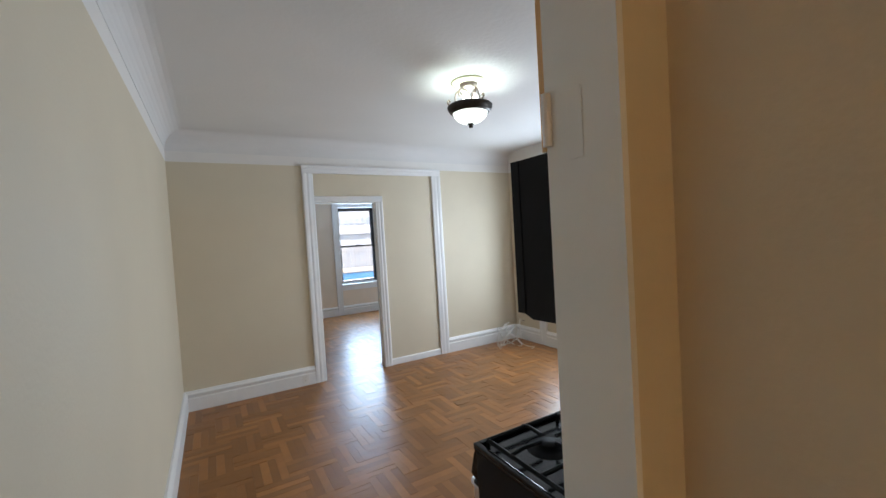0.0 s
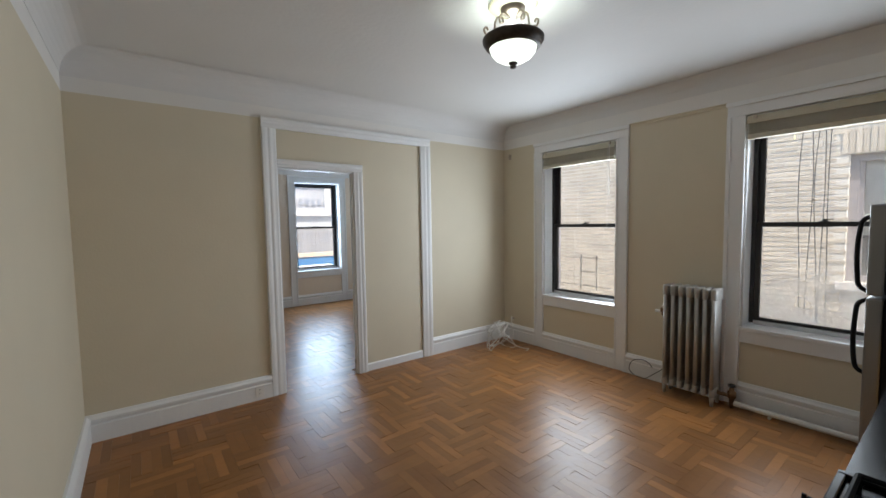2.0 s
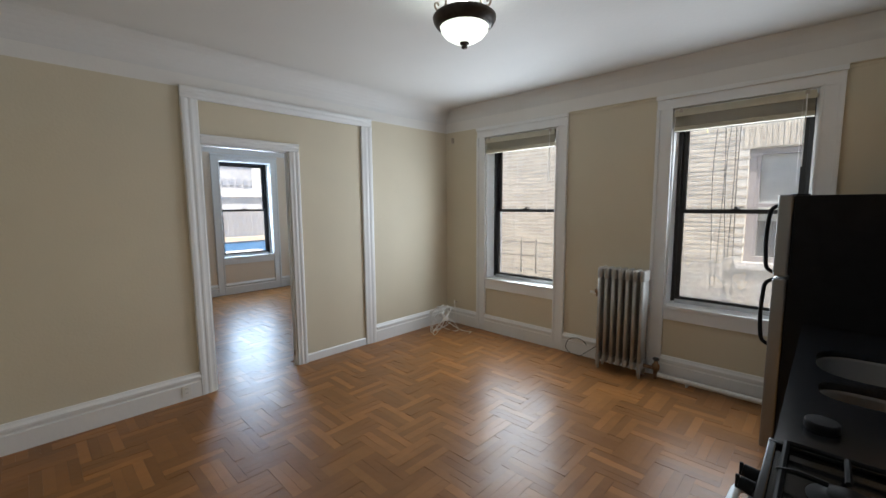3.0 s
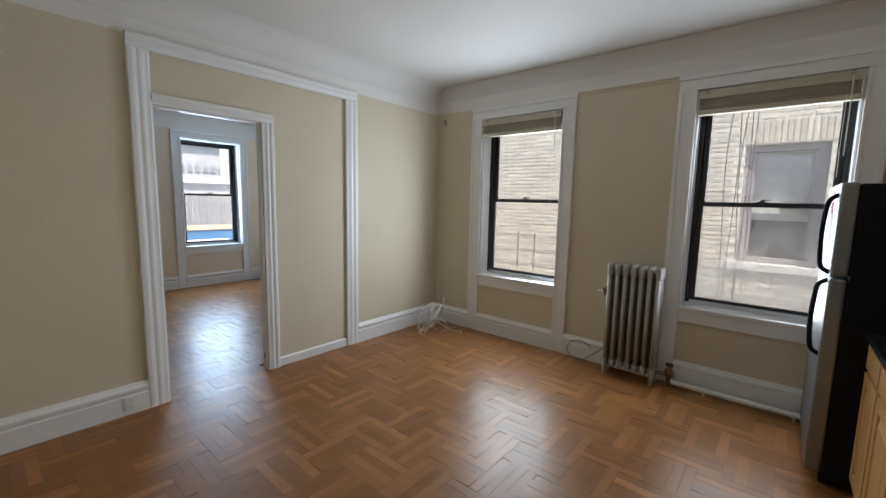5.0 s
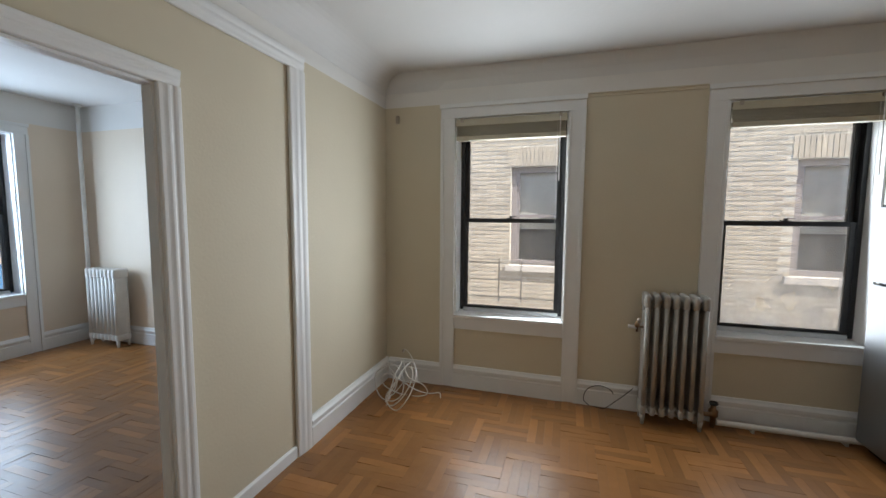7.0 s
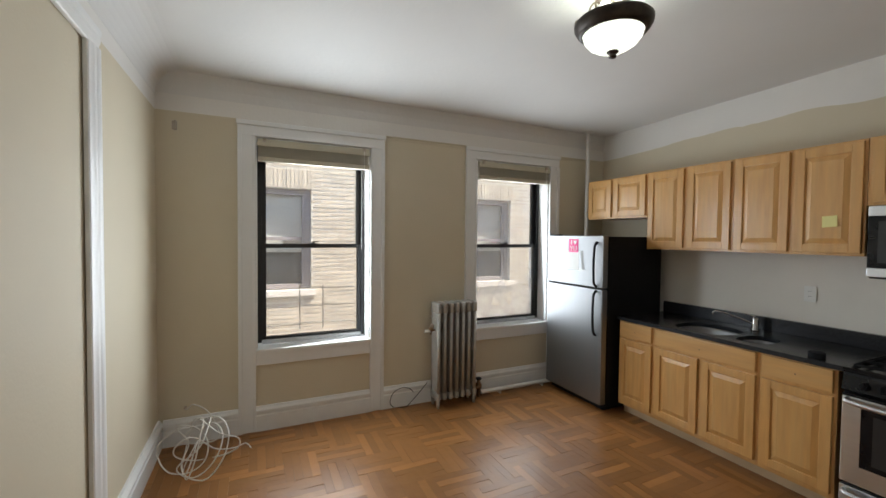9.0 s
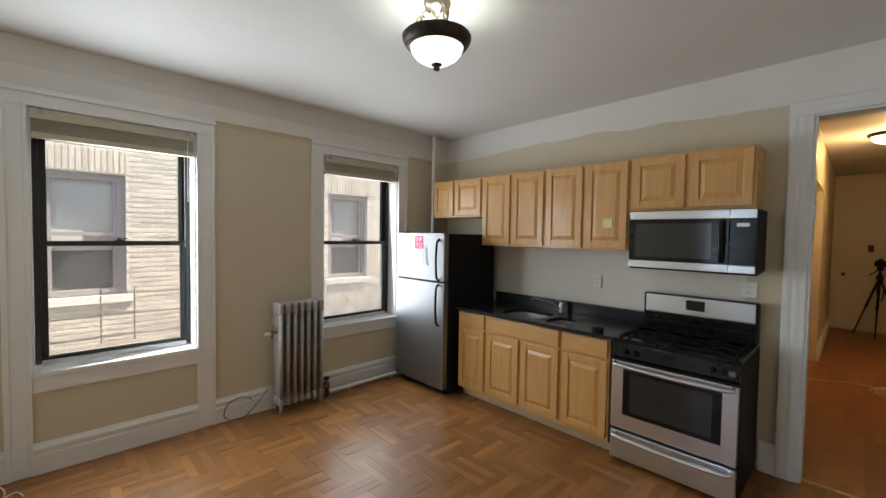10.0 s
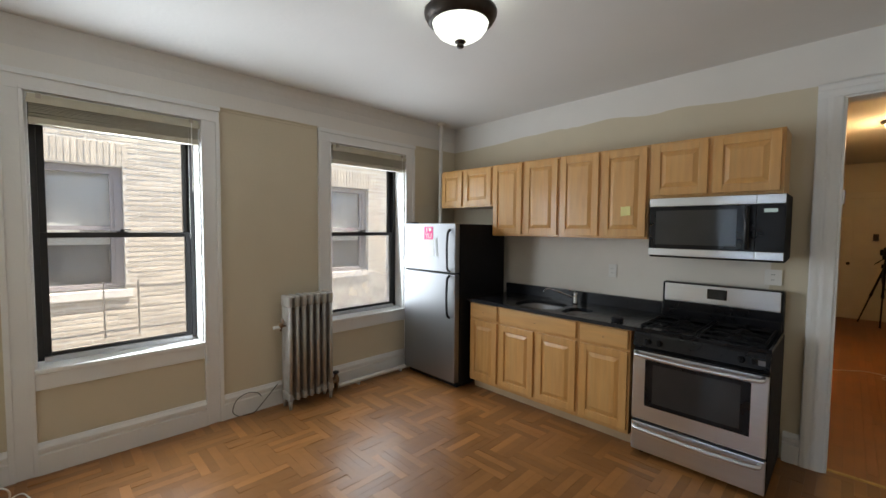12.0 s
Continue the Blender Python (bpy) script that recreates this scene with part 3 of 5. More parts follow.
sink = thing("sink", "stainless steel undermount sink with two bowls", "sink", (2.3, 0.76, 0.70))
for (cx, cy, a, b), deep in zip(BOWLS, (0.17, 0.12)):
    bm = bmesh.new()
    rings = []
    for k, (f, z) in enumerate(((1.06, 0.8745), (1.0, 0.8745), (0.985, 0.86), (0.94, 0.875 - deep * 0.8), (0.82, 0.875 - deep * 0.97), (0.3, 0.875 - deep), (0.06, 0.872 - deep))):
        rings.append([bm.verts.new((x, y, z)) for x, y in superellipse(cx, cy, a * f, b * f)])
    for p, q in zip(rings, rings[1:]):
        for i in range(len(p)):
            bm.faces.new((p[i], p[(i + 1) % len(p)], q[(i + 1) % len(p)], q[i]))
    bowl = wpart("bowl", bm, STEEL, sink, smooth=True)
    wpart("drain", lathe(bmesh.new(), [(0.0, 0.004), (0.03, 0.004), (0.042, 0.002), (0.045, 0.0)], (cx, cy, 0.8725 - deep), 20), CHROME, bowl, "chrome drain", True)

tap = thing("faucet", "single-lever chrome kitchen faucet behind the sink", "faucet", (2.30, 0.47, 0.905))
wpart("tap_body", lathe(bmesh.new(), [(0.0, 0.0), (0.032, 0.0), (0.032, 0.008), (0.024, 0.014), (0.022, 0.085), (0.019, 0.098), (0.0, 0.101)], (2.30, 0.47, 0.905), 24), CHROME, tap, smooth=True)
wpart("spout", tube(bmesh.new(), smooth_path([(2.31, 0.475, 0.955), (2.39, 0.52, 0.99), (2.50, 0.572, 1.024), (2.545, 0.592, 1.022), (2.553, 0.596, 1.0)]), 0.0072, 10), CHROME, tap, smooth=True)
wpart("lever", tube(bmesh.new(), smooth_path([(2.30, 0.47, 1.003), (2.31, 0.485, 1.018), (2.36, 0.50, 1.028)]), 0.007, 8), CHROME, tap, smooth=True)

lid = thing("jar_lid", "small round black lid lying on the worktop", "lid", (1.73, 0.92, 0.905))
wpart("rim", lathe(bmesh.new(), [(0.0, 0.002), (0.040, 0.0), (0.042, 0.003), (0.042, 0.024), (0.039, 0.028), (0.0, 0.029)], (1.73, 0.92, 0.9055), 28), SATIN_BLACK, lid)


def wall_unit(label, x0, x1, z0, z1, doors):
    c = thing("wall_cabinet", label, "kitchen cabinet", (x0, KITCHEN, z0), group="wall cabinets over the worktop")
    wpart("body", boxed(x0 + 0.001, x1 - 0.001, 0.30, 0.646, z0, z1, bevel=0.001), MAPLE, c)
    for a, b in doors:
        raised_door(c, a, b, z0 + 0.018, z1 - 0.016, 0.6465)
    return c


wall_unit("short honey maple wall cabinet above the refrigerator", 3.155, 3.91, 1.83, 2.25, [(3.585, 3.898), (3.172, 3.550)])
wall_unit("tall honey maple wall cabinet with two doors", 2.39, 3.154, 1.525, 2.252, [(2.79, 3.140), (2.405, 2.755)])
wall_unit("tall honey maple wall cabinet with a yellow note", 1.625, 2.389, 1.525, 2.252, [(2.022, 2.372), (1.640, 1.988)])
wall_unit("short honey maple wall cabinet above the microwave", 0.822, 1.624, 1.838, 2.254, [(1.238, 1.600), (0.840, 1.205)])
YELLOW = material("pale_yellow_paper", (0.80, 0.74, 0.32), 0.8, vary=0.03)
note = thing("sticky_note", "pale yellow sticky note on a cabinet door", "note", (1.79, 0.668, 1.70))
bm = bmesh.new()
box(bm, -0.038, 0.038, 0, 0.0012, -0.036, 0.038)
for v in bm.verts:
    if v.co.z < 0:
        v.co.y += 0.010
part("paper", bm, YELLOW, note)
note.location, note.rotation_euler = (1.79, 0.6665, 1.745), (0, radians(4), 0)

# refrigerator
fr = thing("refrigerator", "stainless top-freezer refrigerator with black sides by the window", "refrigerator", (3.57, 0.75, 0))
wpart("cabinet_body", boxed(3.19, 3.95, 0.36, 1.075, 0.05, 1.640, bevel=0.006), SATIN_BLACK, fr, "black refrigerator sides and top")
wpart("base_grille", boxed(3.21, 3.93, 0.38, 1.085, 0.012, 0.0495, bevel=0.004), SATIN_BLACK, fr)
for name, z0, z1 in (("freezer_door", 1.160, 1.646), ("lower_door", 0.072, 1.146)):
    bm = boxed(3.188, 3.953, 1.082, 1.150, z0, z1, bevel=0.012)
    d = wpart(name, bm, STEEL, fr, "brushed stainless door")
    wpart("gasket", boxed(3.20, 3.94, 1.0755, 1.0818, z0 + 0.01, z1 - 0.01), SATIN_BLACK, d)
    lo, hi = (1.170, 1.585) if name == "freezer_door" else (0.715, 1.132)
    mid = (lo + hi) / 2
    near, far_ = (lo, hi) if name == "freezer_door" else (hi, lo)
    bm = tube(bmesh.new(), smooth_path([(3.262, 1.148, near), (3.258, 1.185, near + (mid - near) * 0.15), (3.255, 1.194, near + (mid - near) * 0.5), (3.255, 1.198, mid), (3.255, 1.194, far_ + (mid - far_) * 0.5), (3.257, 1.182, far_ + (mid - far_) * 0.14), (3.262, 1.148, far_)]), 0.0115, 10)
    wpart("handle", bm, SATIN_BLACK, d, "curved black handle", True)
for x, y in ((3.25, 1.05), (3.89, 1.05), (3.25, 0.42), (3.89, 0.42)):
    wpart("foot", rod(bmesh.new(), (x, y, 0.0), (x, y, 0.013), 0.018), SATIN_BLACK, fr)
wpart("hinge_cover", boxed(3.86, 3.945, 1.03, 1.13, 1.6465, 1.660, bevel=0.004), SATIN_BLACK, fr)
PINK = material("pink_card", (0.80, 0.06, 0.25), 0.5, vary=0.03)
PAPER = material("white_paper", (0.74, 0.74, 0.72), 0.8, vary=0.03)


def lettering(name, body, size, place, rot, mat, parent, depth=0.0006):
    cu = bpy.data.curves.new(name, "FONT")
    cu.body, cu.size, cu.align_x, cu.align_y, cu.extrude = body, size, "CENTER", "CENTER", depth
    cu.materials.append(mat)
    ob = new(name, cu)
    ob.location, ob.rotation_euler = place, [radians(a) for a in rot]
    ob.parent = parent
    ob.matrix_parent_inverse = parent.matrix_basis.inverted()
    return ob


card = thing("fridge_sign", "pink square card with white letters on the freezer door", "sign", (3.565, 1.152, 1.50))
wpart("card", boxed(3.500, 3.632, 1.1505, 1.1525, 1.482, 1.612, bevel=0.0006), PINK, card)
wpart("letter", boxed(3.587, 3.602, 1.1524, 1.1534, 1.556, 1.602), PAPER, card)
lettering("letters", "YU", 0.074, (3.566, 1.1531, 1.515), (90, 0, 180), PAPER, card)
bm = bmesh.new()
curve = [(3.545 + 0.0235 * u, 1.581 + 0.024 * w) for u, w in ((0, -1), (0.75, -0.15), (0.95, 0.45), (0.6, 0.9), (0, 0.55), (-0.6, 0.9), (-0.95, 0.45), (-0.75, -0.15))]
front, rear = [[bm.verts.new((x, y, z)) for x, z in curve] for y in (1.1536, 1.1524)]
for k in range(8):
    bm.faces.new((front[k], front[k - 1], rear[k - 1], rear[k]))
for k in range(1, 7):
    if k != 4:
        bm.faces.new((front[0], front[k], front[k + 1]))
bm.faces.new((front[0], front[4], front[5]))
bmesh.ops.recalc_face_normals(bm, faces=bm.faces)
wpart("heart", bm, PAPER, card)
sheet = thing("note_sheet", "white paper sheet with a yellow sticker on the freezer door", "paper", (3.56, 1.151, 1.30))
wpart("paper", boxed(3.490, 3.665, 1.1502, 1.1506, 1.305, 1.495), PAPER, sheet)
wpart("sticker", lathe(bmesh.new(), [(0.0, 0.0), (0.034, 0.0), (0.034, 0.0008), (0.0, 0.0008)], (0, 0, 0), 14), YELLOW, sheet).matrix_world = Matrix.Translation((3.545, 1.1514, 1.345)) @ pose(0, 0, 0, -90, 0, 0)
bm = boxed(3.435, 3.470, 1.1502, 1.1506, 1.31, 1.50)
for v in bm.verts:
    v.co.x += (1.5 - v.co.z) * -0.12
slip = thing("paper_slip", "narrow grey paper slip curling on the freezer door", "paper", (3.45, 1.151, 1.31))
wpart("slip", bm, material("grey_paper", (0.35, 0.35, 0.35), 0.8), slip)

for ob in (fr, card, sheet, slip):
    ob.location.y += 0.025

# stove
SX0, SX1 = 0.803, 1.563
st = thing("stove", "freestanding stainless and black gas range beside the worktop", "stove", ((SX0 + SX1) / 2, 0.7, 0))
wpart("body", boxed(SX0, SX1, 0.385, 1.015, 0.035, 0.885, bevel=0.003), SATIN_BLACK, st, "black enamelled sides")
for x in (SX0 + 0.05, SX1 - 0.05):
    for y in (0.45, 0.96):
        wpart("foot", rod(bmesh.new(), (x, y, 0), (x, y, 0.036), 0.016), SATIN_BLACK, st)


def bar_handle(parent, z, y, drop):
    xm = (SX0 + SX1) / 2
    pts = [(SX0 + 0.03, y - 0.05, z + 0.0), (SX0 + 0.035, y - 0.01, z - drop * 0.2), (SX0 + 0.09, y, z - drop * 0.6), (xm, y + 0.008, z - drop), (SX1 - 0.09, y, z - drop * 0.6), (SX1 - 0.035, y - 0.01, z - drop * 0.2), (SX1 - 0.03, y - 0.05, z)]
    return wpart("handle", tube(bmesh.new(), smooth_path(pts), 0.0135, 10), STEEL_H, parent, "curved stainless bar handle", True)


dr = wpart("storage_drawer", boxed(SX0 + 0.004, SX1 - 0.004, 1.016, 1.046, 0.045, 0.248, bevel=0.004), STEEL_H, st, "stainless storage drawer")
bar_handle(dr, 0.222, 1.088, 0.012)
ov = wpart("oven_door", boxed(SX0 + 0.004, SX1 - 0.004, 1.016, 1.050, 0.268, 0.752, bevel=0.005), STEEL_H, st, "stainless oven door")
wpart("window_surround", boxed(SX0 + 0.085, SX1 - 0.085, 1.0505, 1.0525, 0.375, 0.702, bevel=0.001), GLOSS_BLACK, ov)
wpart("oven_window", boxed(SX0 + 0.135, SX1 - 0.135, 1.0527, 1.0535, 0.405, 0.675), GREY_GLASS, ov, "dark mesh oven glass")
wpart("door_top_trim", boxed(SX0 + 0.004, SX1 - 0.004, 1.014, 1.048, 0.7535, 0.768, bevel=0.002), GLOSS_BLACK, ov)
bar_handle(ov, 0.738, 1.098, 0.010)
bm = bmesh.new()
sweep(bm, [(0, 0.775), (0.640, 0.775), (0.672, 0.790), (0.650, 0.868), (0.640, 0.884), (0, 0.884)], (SX0 + 0.002, 0.385), (SX1 - 0.002, 0.385), (0, 1))
panel = wpart("control_panel", bm, GLOSS_BLACK, st, "sloping gloss black control panel")
for i, x in enumerate((0.885, 0.945, 1.395, 1.465)):
    bm = rod(bmesh.new(), (x, 1.040, 0.826), (x, 1.078, 0.834), 0.021, 18, 0.017)
    box(bm, x - 0.004, x + 0.004, 1.076, 1.086, 0.815, 0.854, 0.002)
    wpart("knob", bm, SATIN_BLACK, panel)
wpart("maker_plate", boxed(0.828, 0.862, 1.0485, 1.0515, 0.812, 0.842), STEEL, panel)
cook = bmesh.new()
box(cook, SX0, SX1, 0.46, 1.032, 0.8852, 0.896, 0.004)
for a in ((SX0, SX0 + 0.02, 0.46, 1.032), (SX1 - 0.02, SX1, 0.46, 1.032), (SX0 + 0.02, SX1 - 0.02, 1.012, 1.032)):
    box(cook, *a, 0.896, 0.909, 0.004)
cooktop = wpart("cooktop", cook, GLOSS_BLACK, st)
for cx in (SX0 + 0.20, SX1 - 0.20):
    for cy in (0.60, 0.87):
        b = wpart("burner", lathe(bmesh.new(), [(0.0, 0.022), (0.034, 0.022), (0.038, 0.018), (0.038, 0.010), (0.055, 0.006), (0.075, 0.0)], (cx, cy, 0.8965), 24), CAST_IRON, cooktop, smooth=True)
    bm = bmesh.new()
    a, b_, zt = 0.165, 0.255, 0.924
    frame_pts = [(cx - a, 0.735 - b_), (cx + a, 0.735 - b_), (cx + a, 0.735 + b_), (cx - a, 0.735 + b_)]
    for (px, py), (qx, qy) in zip(frame_pts, frame_pts[1:] + frame_pts[:1]):
        rod(bm, (px, py, zt), (qx, qy, zt), 0.0075, 6)
        rod(bm, (px, py, 0.897), (px, py, zt), 0.0075, 6)
    rod(bm, (cx - a, 0.735, zt), (cx + a, 0.735, zt), 0.0075, 6)
    for cy in (0.60, 0.87):
        for dx, dy in ((1, 0), (-1, 0), (0, 1), (0, -1)):
            tube(bm, smooth_path([(cx + dx * a, cy + dy * 0.13, zt), (cx + dx * 0.10, cy + dy * 0.09, zt + 0.008), (cx + dx * 0.035, cy + dy * 0.035, zt + 0.004)], 4), 0.007, 6)
    wpart("grate", bm, CAST_IRON, cooktop, "black cast iron pan grate")
back = wpart("backguard", boxed(SX0 + 0.002, SX1 - 0.002, 0.372, 0.455, 0.886, 1.190, bevel=0.016), GLOSS_BLACK, st, "black backguard")
wpart("steel_panel", boxed(SX0 + 0.022, SX1 - 0.022, 0.4555, 0.462, 1.042, 1.180, bevel=0.006), STEEL_H, back, "stainless control fascia")
wpart("display", boxed(1.128, 1.252, 0.4625, 0.465, 1.085, 1.160, bevel=0.004), DARK_GLASS, back, "dark clock display")
wpart("vent_step", boxed(SX0 + 0.01, SX1 - 0.01, 0.4555, 0.485, 0.900, 0.985, bevel=0.008), GLOSS_BLACK, back)

# microwave
mw = thing("microwave", "stainless over-the-range microwave with dark glass door", "microwave", (1.19, 0.5, 1.40))
MX0, MX1 = 0.800, 1.584
bm = bmesh.new()
sweep(bm, [(-0.02, 1.415), (0.22, 1.398), (0.325, 1.395), (0.355, 1.408), (0.355, 1.829), (-0.02, 1.829)], (MX0, KITCHEN), (MX1, KITCHEN), (0, 1))
wpart("body", bm, SATIN_BLACK, mw, "black casing")
wpart("side_cap", boxed(MX0 - 0.003, MX0, 0.715, 0.7455, 1.408, 1.829), SATIN_BLACK, mw)
door = wpart("door", boxed(0.945, MX1, 0.7205, 0.742, 1.462, 1.768, bevel=0.003), GLOSS_BLACK, mw, "black glass door")
wpart("door_window", boxed(1.045, MX1 - 0.045, 0.7425, 0.7435, 1.492, 1.738), GREY_GLASS, door, "grey mesh window")
for a, b in ((0.945, MX1), (MX0, 0.942)):
    wpart("top_strip", boxed(a, b, 0.7205, 0.745, 1.7695, 1.828, bevel=0.003), STEEL_H, mw, "stainless strip")
    wpart("bottom_strip", boxed(a, b, 0.7205, 0.745, 1.410, 1.4605, bevel=0.003), STEEL_H, mw, "stainless strip")
bm = bmesh.new()
pts = smooth_path([(0.985, 0.742, 1.478), (0.985, 0.770, 1.50), (0.985, 0.785, 1.615), (0.985, 0.770, 1.73), (0.985, 0.742, 1.752)])
tube(bm, pts, 0.016, 10)
wpart("handle", bm, GLOSS_BLACK, mw, "glossy vertical handle", True)
keys = wpart("key_panel", boxed(MX0, 0.942, 0.7205, 0.741, 1.4615, 1.768, bevel=0.002), GLOSS_BLACK, mw)
wpart("display", boxed(0.838, 0.905, 0.7412, 0.7418, 1.715, 1.738), glowing("clock_display", (0.55, 0.7, 0.68), 0.12, (0.2, 0.25, 0.25)), keys, "lit clock display")


def outlet(label, place, turn, w=0.072, h=0.116):
    """A wall plate facing its own +y."""
    o = thing("wall_outlet", label, "outlet", place, turn)
    part("plate", boxed(-w / 2, w / 2, 0, 0.006, -h / 2, h / 2, bevel=0.002), PLASTIC, o)
    part("socket", boxed(-0.017, 0.017, 0.0062, 0.0085, -0.034, 0.034, bevel=0.001), PLASTIC, o)
    # slots are raised near-black chips, their inner shade given as colour
    for z in (-0.019, 0.019):
        for x in (-0.006, 0.006):
            part("slot", boxed(x - 0.0015, x + 0.0015, 0.0086, 0.009, z - 0.004, z + 0.005), NEAR_BLACK, o)
    return o


outlet("white double outlet above the worktop", (2.02, 0.3215, 1.225), 0)
o = outlet("large white square outlet plate beside the stove", (0.883, 0.3605, 1.272), 0, 0.095, 0.11)
outlet("small white outlet set in the baseboard", (0.91, FAR - 0.030, 0.080), 180, 0.07, 0.10)

# ---- room fittings ----
IRON_GREY = material("old_silver_radiator_paint", (0.41, 0.395, 0.37), 0.40, metal=0.2, vary=0.12, scale=12, bump=0.12, bump_scale=60, second=(0.24, 0.20, 0.16), amount=0.4, second_scale=9)
IRON_WHITE = material("white_radiator_paint", (0.74, 0.73, 0.71), 0.45, vary=0.05, scale=10, bump=0.1, bump_scale=60)
BRASS_OLD = material("tarnished_valve_brass", (0.22, 0.13, 0.07), 0.45, metal=0.7, vary=0.25, scale=20)
PIPE_WHITE = material("white_painted_pipe", (0.72, 0.70, 0.66), 0.45, vary=0.06, scale=8, second=(0.45, 0.38, 0.30), amount=0.25, second_scale=5)
BRONZE = material("dark_oiled_bronze", (0.045, 0.036, 0.030), 0.42, metal=0.6, vary=0.3, scale=30)
PEWTER = material("brushed_pewter", (0.42, 0.36, 0.30), 0.32, metal=0.9, vary=0.1, scale=20)
LAMP_GLASS = glowing("lit_frosted_glass", (0.95, 1.0, 0.90), 0.45, (0.8, 0.85, 0.78))
nt = LAMP_GLASS.node_tree
marbling, leaf = nt.nodes.new("ShaderNodeTexNoise"), nt.nodes.new("ShaderNodeValToRGB")
marbling.inputs["Scale"].default_value, marbling.inputs["Detail"].default_value = 14, 2
leaf.color_ramp.elements[0].position, leaf.color_ramp.elements[0].color = 0.50, (0.95, 1.0, 0.92, 1)
leaf.color_ramp.elements[1].position, leaf.color_ramp.elements[1].color = 0.75, (0.50, 0.60, 0.45, 1)
nt.links.new(marbling.outputs["Fac"], leaf.inputs["Fac"])
nt.links.new(leaf.outputs["Color"], nt.nodes["Principled BSDF"].inputs["Emission Color"])
PAN_CREAM = material("cream_glass_pan", (0.80, 0.76, 0.55), 0.25, vary=0.05)
HALL_GLASS = glowing("lit_amber_glass", (1.0, 0.66, 0.26), 2.4)
BLIND = material("ivory_blind_vinyl", (0.52, 0.48, 0.37), 0.45, vary=0.06, scale=12)
CORD = material("white_cord", (0.74, 0.73, 0.70), 0.5, vary=0.05)
CABLE_BLACK = material("black_cable", (0.02, 0.02, 0.022), 0.5)


def radiator(label, place, turn, sections, pitch, high, paint):
    """A cast-iron column radiator; sections run along its own x, its back towards -y."""
    r = thing("radiator", label, "radiator", place, turn)
    for i in range(sections):
        x = (i - (sections - 1) / 2) * pitch
        bm = bmesh.new()
        # a rounded slab with a swelling at head and foot, and its deep edge beads
        for z0, z1, w, d in ((0.078, 0.150, 0.021, 0.084), (0.150, high - 0.10, 0.0125, 0.076), (high - 0.10, high, 0.022, 0.084)):
            box(bm, x - w, x + w, -d, d, z0 - 0.004, z1, min(0.019, w - 0.001))
        for y in (-0.066, 0.066):
            rod(bm, (x, y, 0.12), (x, y, high - 0.05), 0.0165, 12)
        if i in (0, sections - 1):
            for y in (-0.06, 0.06):
                rod(bm, (x, y, 0.0), (x, y, 0.085), 0.012, 10, 0.020)
        part("section", bm, paint, r, smooth=True)
    span = (sections - 1) * pitch / 2
    for z in (0.115, high - 0.05):
        part("joining_rod", rod(bmesh.new(), (-span, 0, z), (span, 0, z), 0.017, 10), paint, r)
    return r


rad = radiator("silver-painted cast iron radiator between the windows", (3.945, 2.31, 0), 90, 7, 0.064, 1.0, IRON_GREY)
bm = rod(bmesh.new(), (0.205, 0.0, 0.115), (0.285, 0.0, 0.115), 0.016, 10)
part("union", bm, BRASS_OLD, rad).rotation_euler = (0, 0, radians(180))
valve = thing("radiator_valve", "tarnished brass radiator valve on the floor pipe", "valve", (4.00, 2.01, 0))
bm = lathe(bmesh.new(), [(0.0, 0.02), (0.018, 0.02), (0.020, 0.08), (0.032, 0.09), (0.032, 0.135), (0.020, 0.145), (0.016, 0.175), (0.0, 0.178)], (3.985, 2.005, 0), 14)
rod(bm, (3.985, 2.005, 0.0), (3.985, 2.005, 0.03), 0.013, 10)
wpart("valve_body", bm, BRASS_OLD, valve, smooth=True)
wpart("hand_wheel", lathe(bmesh.new(), [(0.0, 0.178), (0.026, 0.178), (0.031, 0.186), (0.026, 0.196), (0.0, 0.196)], (3.985, 2.005, 0), 16), NEAR_BLACK, valve, "dark hand wheel")
air = thing("air_valve", "white steam air valve on the radiator side", "valve", (3.945, 2.53, 0.70))
wpart("vent_cap", lathe(bmesh.new(), [(0.0, 0.0), (0.008, 0.0), (0.009, 0.030), (0.019, 0.034), (0.021, 0.048), (0.019, 0.066), (0.010, 0.072), (0.0, 0.073)], (3.945, 2.556, 0.695), 14), BRASS_OLD, air, "brass vent cap", True)
wpart("stem", rod(bmesh.new(), (3.945, 2.505, 0.735), (3.945, 2.565, 0.735), 0.008, 10), BRASS_OLD, air)
bm = rod(bmesh.new(), (3.945, 2.560, 0.728), (3.945, 2.620, 0.732), 0.014, 12)
wpart("valve_float", bm, PLASTIC, air)
wpart("cap", lathe(bmesh.new(), [(0.0, 0.74), (0.015, 0.745), (0.017, 0.785), (0.008, 0.80), (0.0, 0.80)], (3.945, 2.545, 0), 12), PEWTER, air)
run = thing("heating_pipe", "white-painted heating pipe along the baseboard", "pipe", (3.99, 1.5, 0))
wpart("pipe", tube(bmesh.new(), [(3.975, 1.985, 0.048), (3.98, 1.5, 0.045), (3.985, 0.95, 0.043)], 0.021, 12), PIPE_WHITE, run)
for y in (1.75, 1.2):
    wpart("clip", boxed(3.97, 4.07, y - 0.008, y + 0.008, 0.0, 0.024), PIPE_WHITE, run)
riser = thing("riser_pipe", "white-painted vertical riser pipe in the corner", "pipe", (3.97, 0.60, 0))
wpart("pipe", rod(bmesh.new(), (3.985, 0.60, 0), (3.985, 0.60, HIGH - 0.002), 0.022, 14), PIPE_WHITE, riser)
